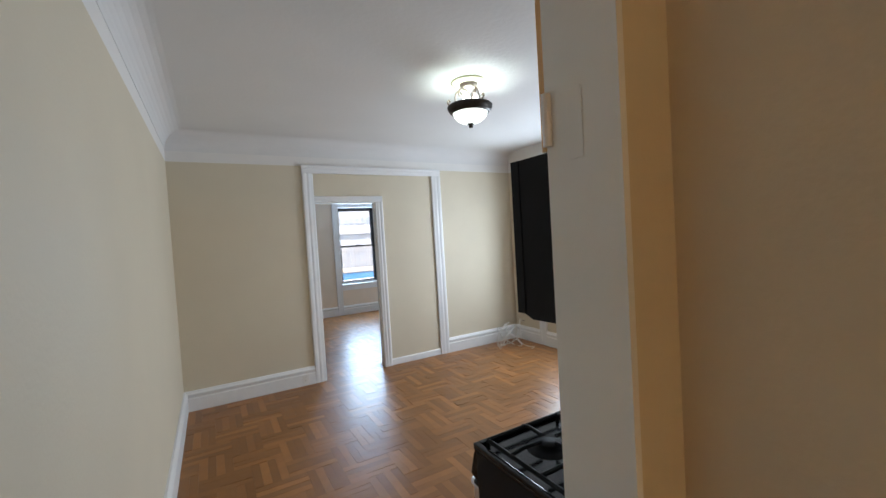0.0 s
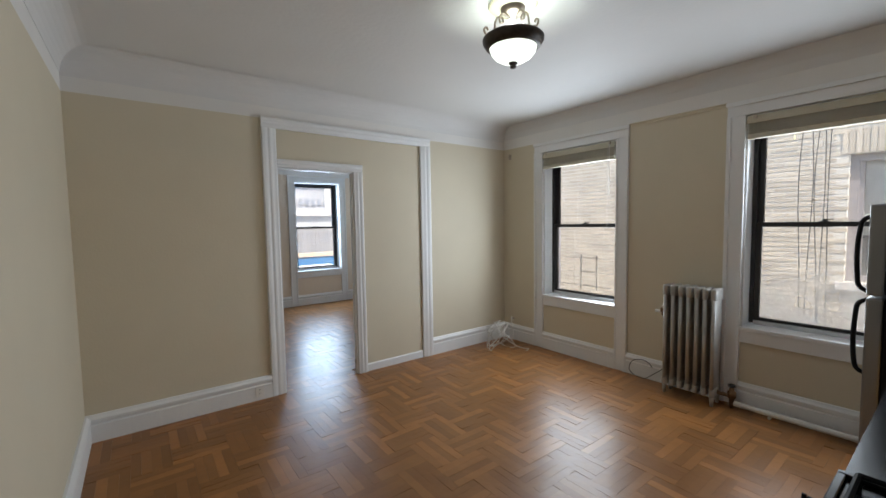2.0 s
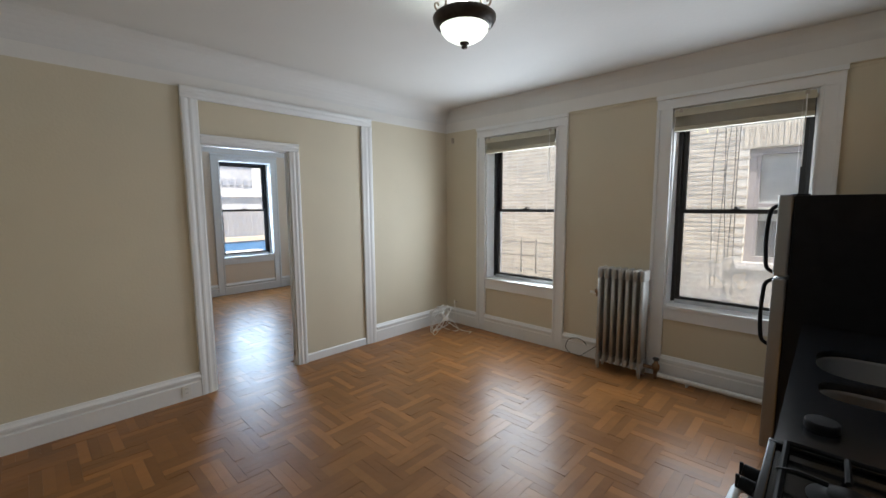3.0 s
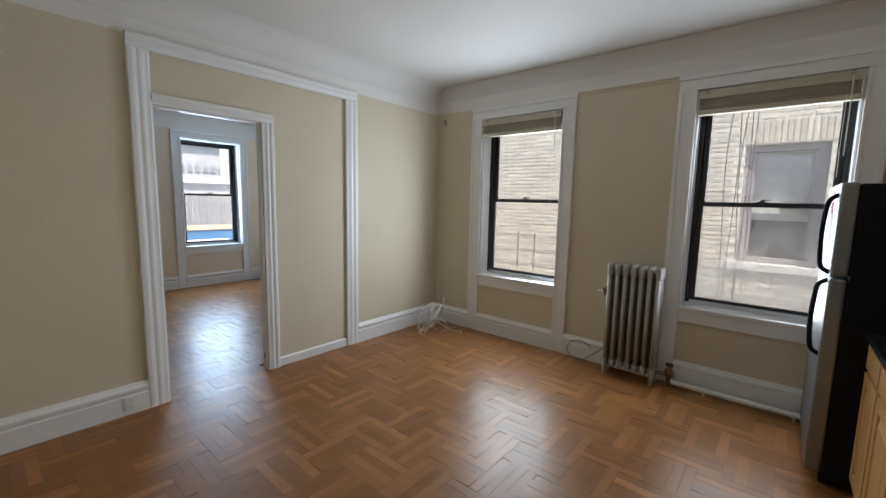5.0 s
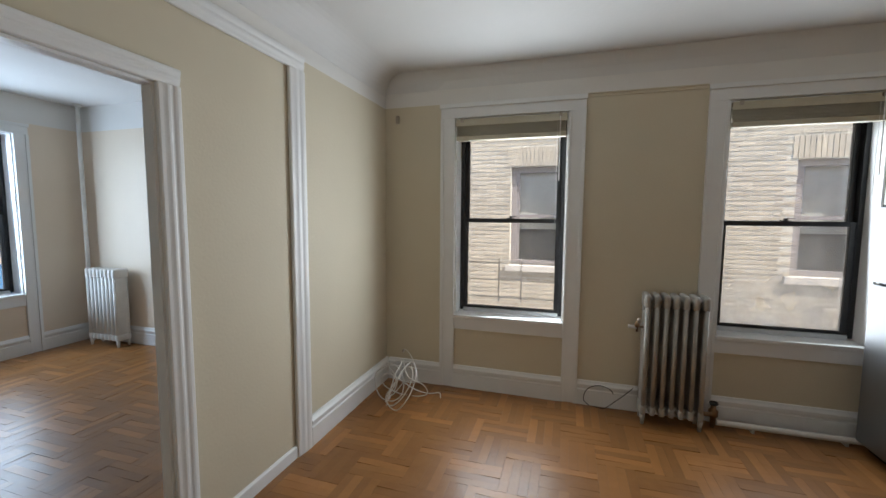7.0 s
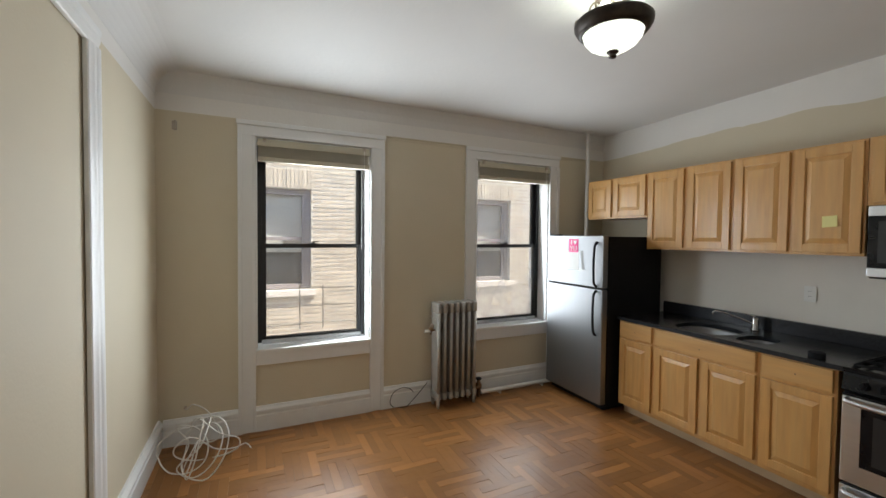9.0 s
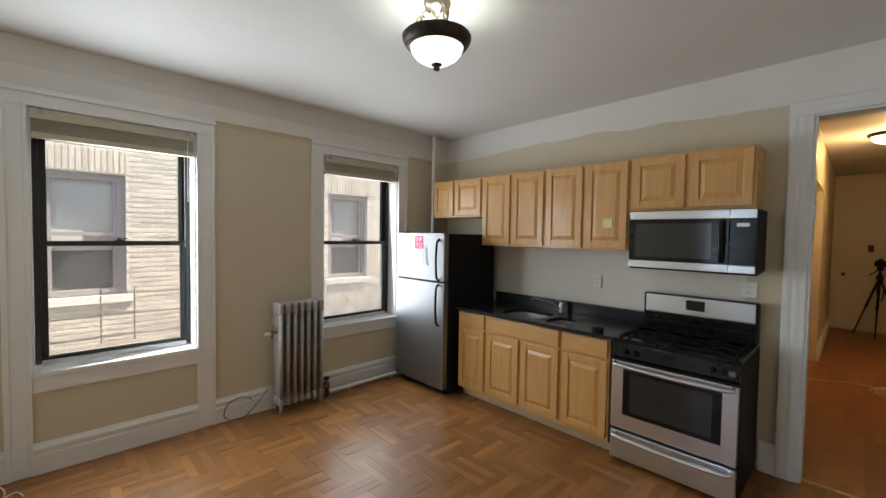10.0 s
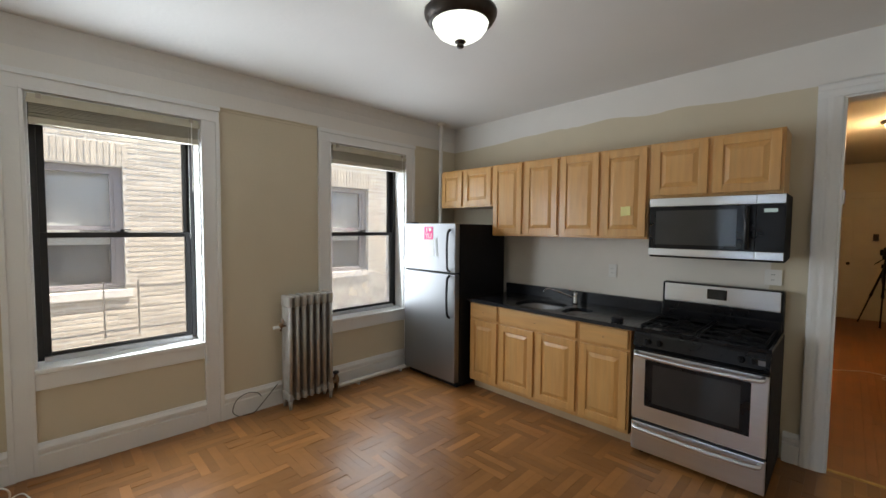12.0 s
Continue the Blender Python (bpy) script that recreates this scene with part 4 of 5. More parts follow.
wpart("ceiling_flange", lathe(bmesh.new(), [(0.023, -0.03), (0.05, -0.012), (0.055, 0.0), (0.0, 0.0)], (3.985, 0.60, HIGH - 0.001), 18), PIPE_WHITE, riser)

# ceiling light
LX, LY = 1.90, 2.51
cl = thing("ceiling_light", "bronze semi-flush ceiling light with lit glass bowl", "ceiling light", (LX, LY, 2.478))
wpart("ceiling_pan", lathe(bmesh.new(), [(0.0, 0.0), (0.135, 0.0), (0.142, -0.006), (0.135, -0.016), (0.095, -0.022), (0.0, -0.022)], (LX, LY, HIGH - 0.001), 40), PAN_CREAM, cl, "cream ceiling pan", True)
wpart("canopy", lathe(bmesh.new(), [(0.072, 0.0), (0.066, -0.020), (0.045, -0.036), (0.020, -0.042), (0.014, -0.060), (0.0, -0.062)], (LX, LY, HIGH - 0.023), 28), PEWTER, cl, "pewter canopy", True)
wpart("stem", rod(bmesh.new(), (LX, LY, 2.55), (LX, LY, 2.80), 0.006, 8), PEWTER, cl)
ZR = 2.618
wpart("bowl_ring", lathe(bmesh.new(), [(0.138, -0.028), (0.146, -0.030), (0.164, -0.012), (0.176, 0.010), (0.178, 0.026), (0.170, 0.034), (0.150, 0.036), (0.142, 0.030), (0.138, -0.028)], (LX, LY, ZR), 48), BRONZE, cl, "dark bronze bowl ring", True)
bm = lathe(bmesh.new(), [(0.139, 0.0), (0.138, -0.018), (0.130, -0.046), (0.108, -0.074), (0.072, -0.096), (0.030, -0.106), (0.0, -0.108)], (LX, LY, ZR - 0.002), 44)
wpart("glass_bowl", bm, LAMP_GLASS, cl, "lit frosted glass bowl", True)
wpart("finial", lathe(bmesh.new(), [(0.0, -0.106), (0.026, -0.107), (0.028, -0.113), (0.018, -0.120), (0.012, -0.124), (0.019, -0.130), (0.016, -0.138), (0.0, -0.141)], (LX, LY, ZR), 20), BRONZE, cl, "bronze finial", True)
for k in range(3):
    a = 2 * math.pi * k / 3 + 0.6
    ca, sa_ = math.cos(a), math.sin(a)
    ctrl = [(0.030, 2.772), (0.058, 2.785), (0.080, 2.765), (0.078, 2.735), (0.060, 2.735), (0.066, 2.757), (0.092, 2.760), (0.108, 2.735), (0.112, 2.700), (0.120, 2.668), (0.146, 2.655), (0.170, 2.668), (0.174, 2.690), (0.160, 2.698), (0.152, 2.684)]
    bm = tube(bmesh.new(), smooth_path([(LX + r * ca, LY + r * sa_, z) for r, z in ctrl], 5), 0.0062, 7)
    lathe(bm, [(0.0, 0.0), (0.012, 0.004), (0.012, 0.014), (0.0, 0.018)], (LX + 0.150 * ca, LY + 0.150 * sa_, 2.652), 10)
    wpart("scroll_arm", bm, PEWTER, cl, smooth=True)
    c = (LX + 0.055 * math.cos(a + 1), LY + 0.055 * math.sin(a + 1))
    bulb = wpart("bulb", lathe(bmesh.new(), [(0.0, 0.0), (0.012, 0.004), (0.013, 0.03), (0.026, 0.052), (0.028, 0.068), (0.018, 0.088), (0.0, 0.094)], (c[0], c[1], 2.64), 16), glowing("bulb_glow", (0.95, 1.0, 0.95), 2.0) if k == 0 else bpy.data.materials["bulb_glow"], cl, "lit bulb above the bowl", True)

# blinds
def blind(label, span):
    y0, y1 = span[0] + 0.016, span[1] - 0.016
    b = thing("window_blind", label, "blind", (4.09, (y0 + y1) / 2, 2.22), group="raised blinds in the windows")
    wpart("headrail", boxed(4.070, 4.120, y0, y1, 2.362, 2.399, bevel=0.003), BLIND, b)
    wpart("valance", boxed(4.060, 4.066, y0 - 0.005, y1 + 0.005, 2.340, 2.372, bevel=0.002), BLIND, b)
    rng = random.Random(3)
    for i in range(11):
        z = 2.256 + i * 0.0092
        sag, tip = rng.uniform(-0.006, 0.003), rng.uniform(-0.0015, 0.0015)
        bm = boxed(4.068 + sag, 4.118 + sag, y0 + 0.004, y1 - 0.004, z, z + 0.003)
        for v in bm.verts:
            v.co.z += tip * (v.co.y - y0) / (y1 - y0)
        wpart("slat", bm, BLIND, b)
    wpart("bottom_rail", boxed(4.064, 4.120, y0 + 0.002, y1 - 0.002, 2.218, 2.2545, bevel=0.004), BLIND, b)
    wpart("lift_cord", tube(bmesh.new(), [(4.062, y0 + 0.07, 2.36), (4.060, y0 + 0.072, 1.9), (4.061, y0 + 0.07, 1.5 if span[0] > 2 else 1.72)], 0.0016, 5), CORD, b)
    wpart("tilt_wand", tube(bmesh.new(), [(4.058, y0 + 0.05, 2.375), (4.055, y0 + 0.05, 1.86)], 0.004, 6), PLASTIC, b)
    for y in (y0 + 0.05, y1 - 0.05):
        wpart("bracket", boxed(4.057, 4.069, y - 0.012, y + 0.012, 2.3725, 2.402), PEWTER, b)
    return b


blind("raised ivory slat blind gathered at the window head", W1)
blind("raised ivory slat blind gathered above the radiator window", W2)

# small fittings
hook = thing("wall_bracket", "small grey metal bracket high on the wall", "bracket", (4.10, 4.605, 2.44))
bm = boxed(4.086, 4.0995, 4.588, 4.622, 2.405, 2.470, bevel=0.002)
box(bm, 4.062, 4.086, 4.592, 4.604, 2.452, 2.470, 0.002)
box(bm, 4.062, 4.070, 4.592, 4.604, 2.425, 2.452, 0.002)
wpart("bracket_plate", bm, PEWTER, hook)
jack = thing("cable_jack", "small dark cable jack above the baseboard", "jack", (4.09, 4.55, 0.27))
wpart("jack_body", rod(bmesh.new(), (4.10, 4.55, 0.283), (4.075, 4.55, 0.283), 0.011, 10), PEWTER, jack)
hinge = thing("jamb_hinge", "painted-over hinge leaf on the hall door jamb", "hinge", (0.5605, 0.30, 1.72))
wpart("leaf", boxed(0.5595, 0.5608, 0.290, 0.318, 1.745, 1.855, bevel=0.001), TRIM, hinge)
wpart("knuckle", rod(bmesh.new(), (0.556, 0.36, 1.775), (0.556, 0.36, 1.862), 0.008, 10), TRIM, hinge)
strip = thing("threshold_strip", "worn brass strip across the hall opening floor", "threshold", (0.18, 0.30, 0))
bm = sweep(bmesh.new(), [(-0.018, 0.0), (0.018, 0.0), (0.012, 0.006), (-0.012, 0.006)], (-0.190, 0.30), (0.560, 0.30), (0, 1))
wpart("strip", bm, material("worn_brass", (0.55, 0.38, 0.16), 0.3, metal=0.9, vary=0.15, scale=20), strip)


def loops(name, label, centre, mat, r, turns, wide, rise, seed, tail=()):
    """A loose coil of cable lying about a centre."""
    rng = random.Random(seed)
    c = thing(name, label, "cable", centre)
    pts = []
    n = turns * 9
    ox = oy = 0
    for i in range(n):
        a = 2 * math.pi * i / 9
        if i % 9 == 0:
            ox, oy = rng.uniform(-1, 1) * wide * 0.35, rng.uniform(-1, 1) * wide * 0.35
            sx, sy = rng.uniform(0.6, 1.05), rng.uniform(0.5, 1.0)
            tilt = rng.uniform(0.0, 1.0)
        pts.append((ox + wide * sx * math.cos(a), oy + wide * sy * math.sin(a), r + rise * tilt * (0.5 + 0.5 * math.sin(a + seed)) + 0.006 * (i / n)))
    pts += tail
    part("cord", tube(bmesh.new(), smooth_path(pts, 4), r, 6), mat, c, smooth=True)
    return c


rng = random.Random(8)
cc = thing("cable_coil", "tangled white cable piled in the room corner", "cable", (3.71, 4.43, 0))
pts = [Vector((0.372, 0.12, 0.272)), Vector((0.335, 0.10, 0.285)), Vector((0.26, 0.05, 0.34)), Vector((0.15, -0.06, 0.30)), Vector((0.10, -0.12, 0.12))]
for turn in range(6):
    ang = rng.uniform(0, math.pi)
    flat = Vector((math.cos(ang), math.sin(ang), 0))
    lean = (Vector((0, 0, 1)) * rng.uniform(0.35, 0.95) + Vector((-math.sin(ang), math.cos(ang), 0)) * rng.uniform(-0.8, 0.8)).normalized()
    r = rng.uniform(0.15, 0.24)
    mid = Vector((rng.uniform(-0.08, 0.08), rng.uniform(-0.08, 0.08), 0.14))
    for k in range(8):
        a = 2 * math.pi * k / 8 + turn * 0.4
        p = mid + r * (flat * math.cos(a) + lean * math.sin(a))
        p.z, p.x = max(0.006, p.z), min(p.x, 0.23)
        p.y = min(p.y, 0.22)
        pts.append(p)
pts += [Vector((0.10, -0.10, 0.05)), Vector((0.15, -0.22, 0.006)), Vector((0.19, -0.30, 0.006)), Vector((0.10, -0.34, 0.006))]
part("cord", tube(bmesh.new(), smooth_path(pts, 5), 0.0046, 6), CORD, cc, smooth=True)
loops("hall_cable", "loose white cable coil on the hall floor", (0.03, -2.55, -0.012), CORD, 0.0045, 5, 0.20, 0.012, 9, [(0.3, -0.1, 0.012), (0.5, 0.05, 0.012), (0.66, 0.12, 0.012)])
bc = thing("black_cable", "thin black cable looped beside the radiator", "cable", (4.03, 2.75, 0))
wpart("cord", tube(bmesh.new(), smooth_path([(4.055, 2.875, 0.008), (4.048, 2.92, 0.06), (4.050, 2.89, 0.15), (4.058, 2.80, 0.185), (4.055, 2.72, 0.165), (4.052, 2.69, 0.130)]), 0.0035, 6), CABLE_BLACK, bc, smooth=True)
wpart("cord", tube(bmesh.new(), smooth_path([(4.048, 2.84, 0.008), (4.040, 2.76, 0.006), (4.045, 2.68, 0.07), (4.055, 2.60, 0.14), (4.045, 2.55, 0.20)]), 0.0035, 6), CABLE_BLACK, bc, smooth=True)

# second room
radiator("white cast iron radiator in the second room", (3.95, 8.28, 0), 90, 8, 0.062, 0.92, IRON_WHITE)
r2 = thing("riser_pipe", "white-painted riser pipe in the second room", "pipe", (4.0, 8.68, 0))
wpart("pipe", rod(bmesh.new(), (4.0, 8.66, 0), (4.0, 8.66, HIGH - 0.002), 0.022, 14), PIPE_WHITE, r2)
wpart("ceiling_flange", lathe(bmesh.new(), [(0.023, -0.03), (0.05, -0.012), (0.055, 0.0), (0.0, 0.0)], (4.0, 8.66, HIGH - 0.001), 18), PIPE_WHITE, r2)
strike = thing("door_strike", "small metal strike plate on the doorway lining", "strike plate", (1.883, 4.83, 0.12))
wpart("plate", boxed(1.880, 1.8828, 4.750, 4.780, 0.10, 0.15, bevel=0.0008), PEWTER, strike)

# ---- hall ----
hl = thing("hall_light", "flush ceiling light with glowing amber glass", "ceiling light", (0.16, -2.75, 2.70))
wpart("pan", lathe(bmesh.new(), [(0.0, 0.0), (0.165, 0.0), (0.17, -0.012), (0.158, -0.03), (0.138, -0.035)], (0.16, -2.75, HIGH - 0.001), 36), BRONZE, hl, "bronze pan", True)
wpart("glass_bowl", lathe(bmesh.new(), [(0.138, -0.034), (0.126, -0.065), (0.092, -0.095), (0.04, -0.112), (0.0, -0.115)], (0.16, -2.75, HIGH), 36), HALL_GLASS, hl, "glowing amber glass bowl", True)
wpart("finial", lathe(bmesh.new(), [(0.0, -0.114), (0.012, -0.116), (0.014, -0.126), (0.0, -0.138)], (0.16, -2.75, HIGH), 12), BRONZE, hl)
DOORPAINT = material("cream_gloss_door_paint", (0.70, 0.64, 0.52), 0.35, vary=0.03, scale=4)
DX0, DX1, DY = -0.24, 0.60, -6.595
ed = thing("door_1", "closed cream entrance door at the end of the hall", "door", (0.18, DY, 0), kind="structure")
wpart("leaf", boxed(DX0, DX1, DY + 0.002, DY + 0.03, 0.005, 2.20, bevel=0.003), DOORPAINT, ed)
for z0, z1 in ((0.20, 0.95), (1.10, 2.02)):
    bm = bmesh.new()
    for a in ((DX0 + 0.12, DX0 + 0.145, z0, z1), (DX1 - 0.145, DX1 - 0.12, z0, z1), (DX0 + 0.145, DX1 - 0.145, z0, z0 + 0.025), (DX0 + 0.145, DX1 - 0.145, z1 - 0.025, z1)):
        box(bm, a[0], a[1], DY + 0.0302, DY + 0.04, a[2], a[3], 0.003)
    wpart("panel_moulding", bm, DOORPAINT, ed)
for a in ((DX0 - 0.11, DX0 - 0.005, 0, 2.21), (DX1 + 0.005, DX1 + 0.085, 0, 2.21), (DX0 - 0.11, DX1 + 0.085, 2.2105, 2.32)):
    wpart("door_frame", boxed(a[0], a[1], DY, DY + 0.035, a[2], a[3], bevel=0.004), DOORPAINT, ed)
wpart("peephole_plate", boxed(0.15, 0.22, DY + 0.0302, DY + 0.045, 1.44, 1.56, bevel=0.004), BRONZE, ed, "dark peephole plate")
bm = rod(bmesh.new(), (0.52, DY + 0.03, 1.02), (0.52, DY + 0.08, 1.02), 0.012, 10)
bmesh.ops.create_uvsphere(bm, u_segments=14, v_segments=8, radius=0.03, matrix=Matrix.Translation((0.52, DY + 0.095, 1.02)))
wpart("door_knob", bm, BRONZE, ed, "dark round door knob", True)

tp = thing("tripod", "black camera tripod standing before the entrance door", "tripod", (0.07, -6.15, 0))
hub = Vector((0.07, -6.15, 1.02))
for fx, fy in ((0.36, -6.28), (-0.24, -6.32), (0.10, -5.86)):
    foot = Vector((fx, fy, -0.012))
    bm = rod(bmesh.new(), hub, hub.lerp(foot, 0.5), 0.017, 8)
    rod(bm, hub.lerp(foot, 0.48), hub.lerp(foot, 0.97), 0.012, 8)
    rod(bm, hub.lerp(foot, 0.46), hub.lerp(foot, 0.52), 0.022, 8)
    leg = wpart("leg", bm, SATIN_BLACK, tp)
    wpart("rubber_foot", rod(bmesh.new(), hub.lerp(foot, 0.965), foot, 0.015, 8), CABLE_BLACK, leg)
wpart("centre_column", rod(bmesh.new(), (0.07, -6.15, 0.72), (0.07, -6.15, 1.16), 0.015, 10), SATIN_BLACK, tp)
bm = rod(bmesh.new(), (0.07, -6.15, 0.98), (0.07, -6.15, 1.05), 0.045, 12)
wpart("collar", bm, SATIN_BLACK, tp)
bm = boxed(0.03, 0.11, -6.19, -6.11, 1.14, 1.20, bevel=0.008)
rod(bm, (0.07, -6.15, 1.16), (0.20, -6.05, 1.05), 0.008, 8)
wpart("pan_head", bm, SATIN_BLACK, tp)
wpart("strap", tube(bmesh.new(), smooth_path([(0.06, -6.12, 1.1), (0.02, -6.08, 0.8), (0.05, -6.06, 0.62), (0.10, -6.07, 0.8), (0.08, -6.12, 1.1)]), 0.010, 6), CABLE_BLACK, tp)
cm = thing("photo_camera", "black camera mounted on the tripod", "camera", (0.07, -6.15, 1.20))
wpart("camera_body", boxed(0.0, 0.14, -6.20, -6.12, 1.2005, 1.30, bevel=0.012), SATIN_BLACK, cm)
wpart("viewfinder", boxed(0.04, 0.10, -6.19, -6.125, 1.3002, 1.335, bevel=0.01), SATIN_BLACK, cm)
wpart("lens", rod(bmesh.new(), (0.07, -6.12, 1.25), (0.07, -6.03, 1.25), 0.036, 18), SATIN_BLACK, cm)

# ---- outside ----
BRICK = material("tan_brick", (0.455, 0.395, 0.305), 0.85, vary=0.08, scale=9, bump=0.2, bump_scale=80, rand=0.15)
MORTAR = material("pale_mortar", (0.55, 0.515, 0.44), 0.9, vary=0.08, scale=12)
STONE = material("pale_stone_sill", (0.58, 0.54, 0.48), 0.8, vary=0.06, scale=8)
GREY_FRAME = material("grey_brown_window_paint", (0.24, 0.215, 0.21), 0.5, vary=0.06)
SHADE = material("pale_roller_shade", (0.62, 0.64, 0.60), 0.7, vary=0.03)
DARK_ROOM = material("painted_dim_interior", (0.16, 0.17, 0.185), 0.7, vary=0.1)
ROOF = material("grey_roof_felt", (0.22, 0.22, 0.22), 0.85, vary=0.12, scale=3, bump=0.2, bump_scale=40)
PAVING = material("courtyard_concrete", (0.34, 0.33, 0.31), 0.85, vary=0.12, scale=2, bump=0.2, bump_scale=30)
tagged(part("ground", boxed(-400, 400, -400, 400, -3.7, -3.5), PAVING), "grey concrete yard below the windows", "ground", kind="structure")

FX = 8.2
OPEN = [(c - 0.49, c + 0.49, 0.64, 2.46) for c in (-2.93, -0.75, 1.46, 3.62)]
bh = thing("apartment_building", "tan brick apartment house across the courtyard", "building", (FX, 4, -3.5))
wall_bm = bmesh.new()
cuts = sorted({-14.0, 22.0, *[v for o in OPEN for v in o[:2]]})
levels = [-2.45, 0.64, 3.73]
for p, q in zip(cuts, cuts[1:]):
    hole = any(o[0] <= p and q <= o[1] for o in OPEN)
    z = -3.5
    for lv in levels:
        if hole:
            box(wall_bm, FX, FX + 0.35, p, q, z, lv)
            z = lv + 1.82
    box(wall_bm, FX, FX + 0.35, p, q, z, 7.4)
wpart("wall", wall_bm, MORTAR, bh, "pale mortar between tan bricks")
wpart("roof", boxed(FX - 0.15, FX + 9, -14.2, 22.2, 7.4, 7.7), STONE, bh)
wpart("side_wall", boxed(FX + 0.36, FX + 9, -14.0, -13.7, -3.5, 7.4), MORTAR, bh)
wpart("side_wall", boxed(FX + 0.36, FX + 9, 21.7, 22.0, -3.5, 7.4), MORTAR, bh)
for lv in levels:
    for y0, y1, _, _ in OPEN:
        z0, z1 = lv, lv + 1.82
        bm = bmesh.new()
        for a in ((y0, y0 + 0.10, z0, z1), (y1 - 0.10, y1, z0, z1), (y0 + 0.10, y1 - 0.10, z1 - 0.10, z1), (y0 + 0.10, y1 - 0.10, z0, z0 + 0.09)):
            box(bm, FX + 0.10, FX + 0.20, a[0], a[1], a[2], a[3])
        wd = wpart("window", bm, GREY_FRAME, bh, "grey-brown sash window")
        bm = bmesh.new()
        zm = z0 + 0.92
        for a, d in (((y0 + 0.10, y0 + 0.15, z0 + 0.09, z1 - 0.10), 0), ((y1 - 0.15, y1 - 0.10, z0 + 0.09, z1 - 0.10), 0), ((y0 + 0.15, y1 - 0.15, zm - 0.03, zm + 0.03), 0)):
            box(bm, FX + 0.13, FX + 0.19, *a)
        wpart("sash", bm, GREY_FRAME, wd)
        g = wpart("pane", boxed(FX + 0.15, FX + 0.156, y0 + 0.14, y1 - 0.14, z0 + 0.08, z1 - 0.09), GLASS, wd)
        g.visible_shadow = False
        wpart("shade", boxed(FX + 0.24, FX + 0.25, y0 + 0.1, y1 - 0.1, zm - 0.25, z1 - 0.05), SHADE, wd, "pale lowered shade")
        # flat sheet behind the window; the unlit room's dimness is its colour
        wpart("dark_backing", boxed(FX + 0.36, FX + 0.40, y0, y1, z0, z1), DARK_ROOM, wd)
        wpart("stone_sill", boxed(FX - 0.06, FX + 0.10, y0 - 0.08, y1 + 0.08, z0 - 0.11, z0 - 0.001), STONE, bh)
# bricks, in running bond, with an upright course over each window
bv, bf = [], []
rng = random.Random(11)


def add_brick(y0, y1, z0, z1, proud):
    i = len(bv)
    bv.extend(((FX - proud, y0, z0), (FX - proud, y1, z0), (FX - proud, y1, z1), (FX - proud, y0, z1), (FX + 0.02, y0, z0), (FX + 0.02, y1, z0), (FX + 0.02, y1, z1), (FX + 0.02, y0, z1)))
    bf.extend(((i, i + 1, i + 2, i + 3), (i + 1, i, i + 4, i + 5), (i + 2, i + 1, i + 5, i + 6), (i + 3, i + 2, i + 6, i + 7), (i, i + 3, i + 7, i + 4)))


holes = [(y0, y1, lv - 0.12, lv + 1.82 + 0.36) for lv in levels for y0, y1, _, _ in OPEN]
row, z = 0, -1.6
while z < 4.6:
    y = -4.2 - (0.146 if row % 2 else 0)
    while y < 8.2:
        a, b = y, y + 0.27
        for h0, h1, hz0, hz1 in holes:
            if hz0 < z + 0.03 < hz1:
                if h0 - 0.1 < (a + b) / 2 < h1 + 0.1:
                    a, b = (a, min(b, h0 - 0.005)) if (a + b) / 2 < h0 else (max(a, h1 + 0.005), b) if (a + b) / 2 > h1 else (0, 0)
        if b - a > 0.04:
            add_brick(a, b, z, z + 0.050, rng.uniform(0.004, 0.010))
        y += 0.292
    z += 0.078
    row += 1
for lv in levels[1:]:
    for y0, y1, _, _ in OPEN:
        y = y0 - 0.06
        while y < y1 + 0.02:
            add_brick(y, y + 0.058, lv + 1.835, lv + 2.17, rng.uniform(0.008, 0.016))
            y += 0.0705
me = bpy.data.meshes.new("brickwork")
me.from_pydata(bv, [], bf)
me.materials.append(BRICK)
ob = new("brickwork", me)
ob.parent = bh
ob.matrix_parent_inverse = bh.matrix_basis.inverted()
tagged(ob, "tan bricks in running bond", kind="stuff")

# window guard outside the lower sash
RAIL = material("pale_painted_iron", (0.74, 0.72, 0.68), 0.5, vary=0.1, second=(0.45, 0.35, 0.27), amount=0.3, second_scale=6)
wg = thing("window_guard", "pale painted iron guard bars outside the lower sash", "window guard", (4.345, 3.58, 0.70))
for y in (3.69, 3.485):
    wpart("upright", boxed(4.338, 4.350, y - 0.005, y + 0.005, 0.76, 1.18, bevel=0.002), RAIL, wg)
for z in (1.13, 0.965, 0.80):
    wpart("bar", boxed(4.350, 4.358, W1[0] + 0.014, W1[1] - 0.014, z, z + 0.007), RAIL, wg)
    wpart("bar", boxed(4.330, 4.338, 3.44, 3.72, z + 0.018, z + 0.023), RAIL, wg)

for y, sway in ((1.86, 0.02), (1.79, -0.015), (1.74, 0.025), (1.70, -0.01), (1.66, 0.008)):
    w = thing("outside_wire", "thin dark cable hanging down the courtyard", "wire", (5.2, y, -3.5))
    wpart("cord", tube(bmesh.new(), smooth_path([(5.2, y + sway, 7.4), (5.2, y - sway, 3.2), (5.2, y + sway, 1.9), (5.2, y - sway, 0.4), (5.2, y, -3.5)], 5), 0.004, 6), CABLE_BLACK, w)

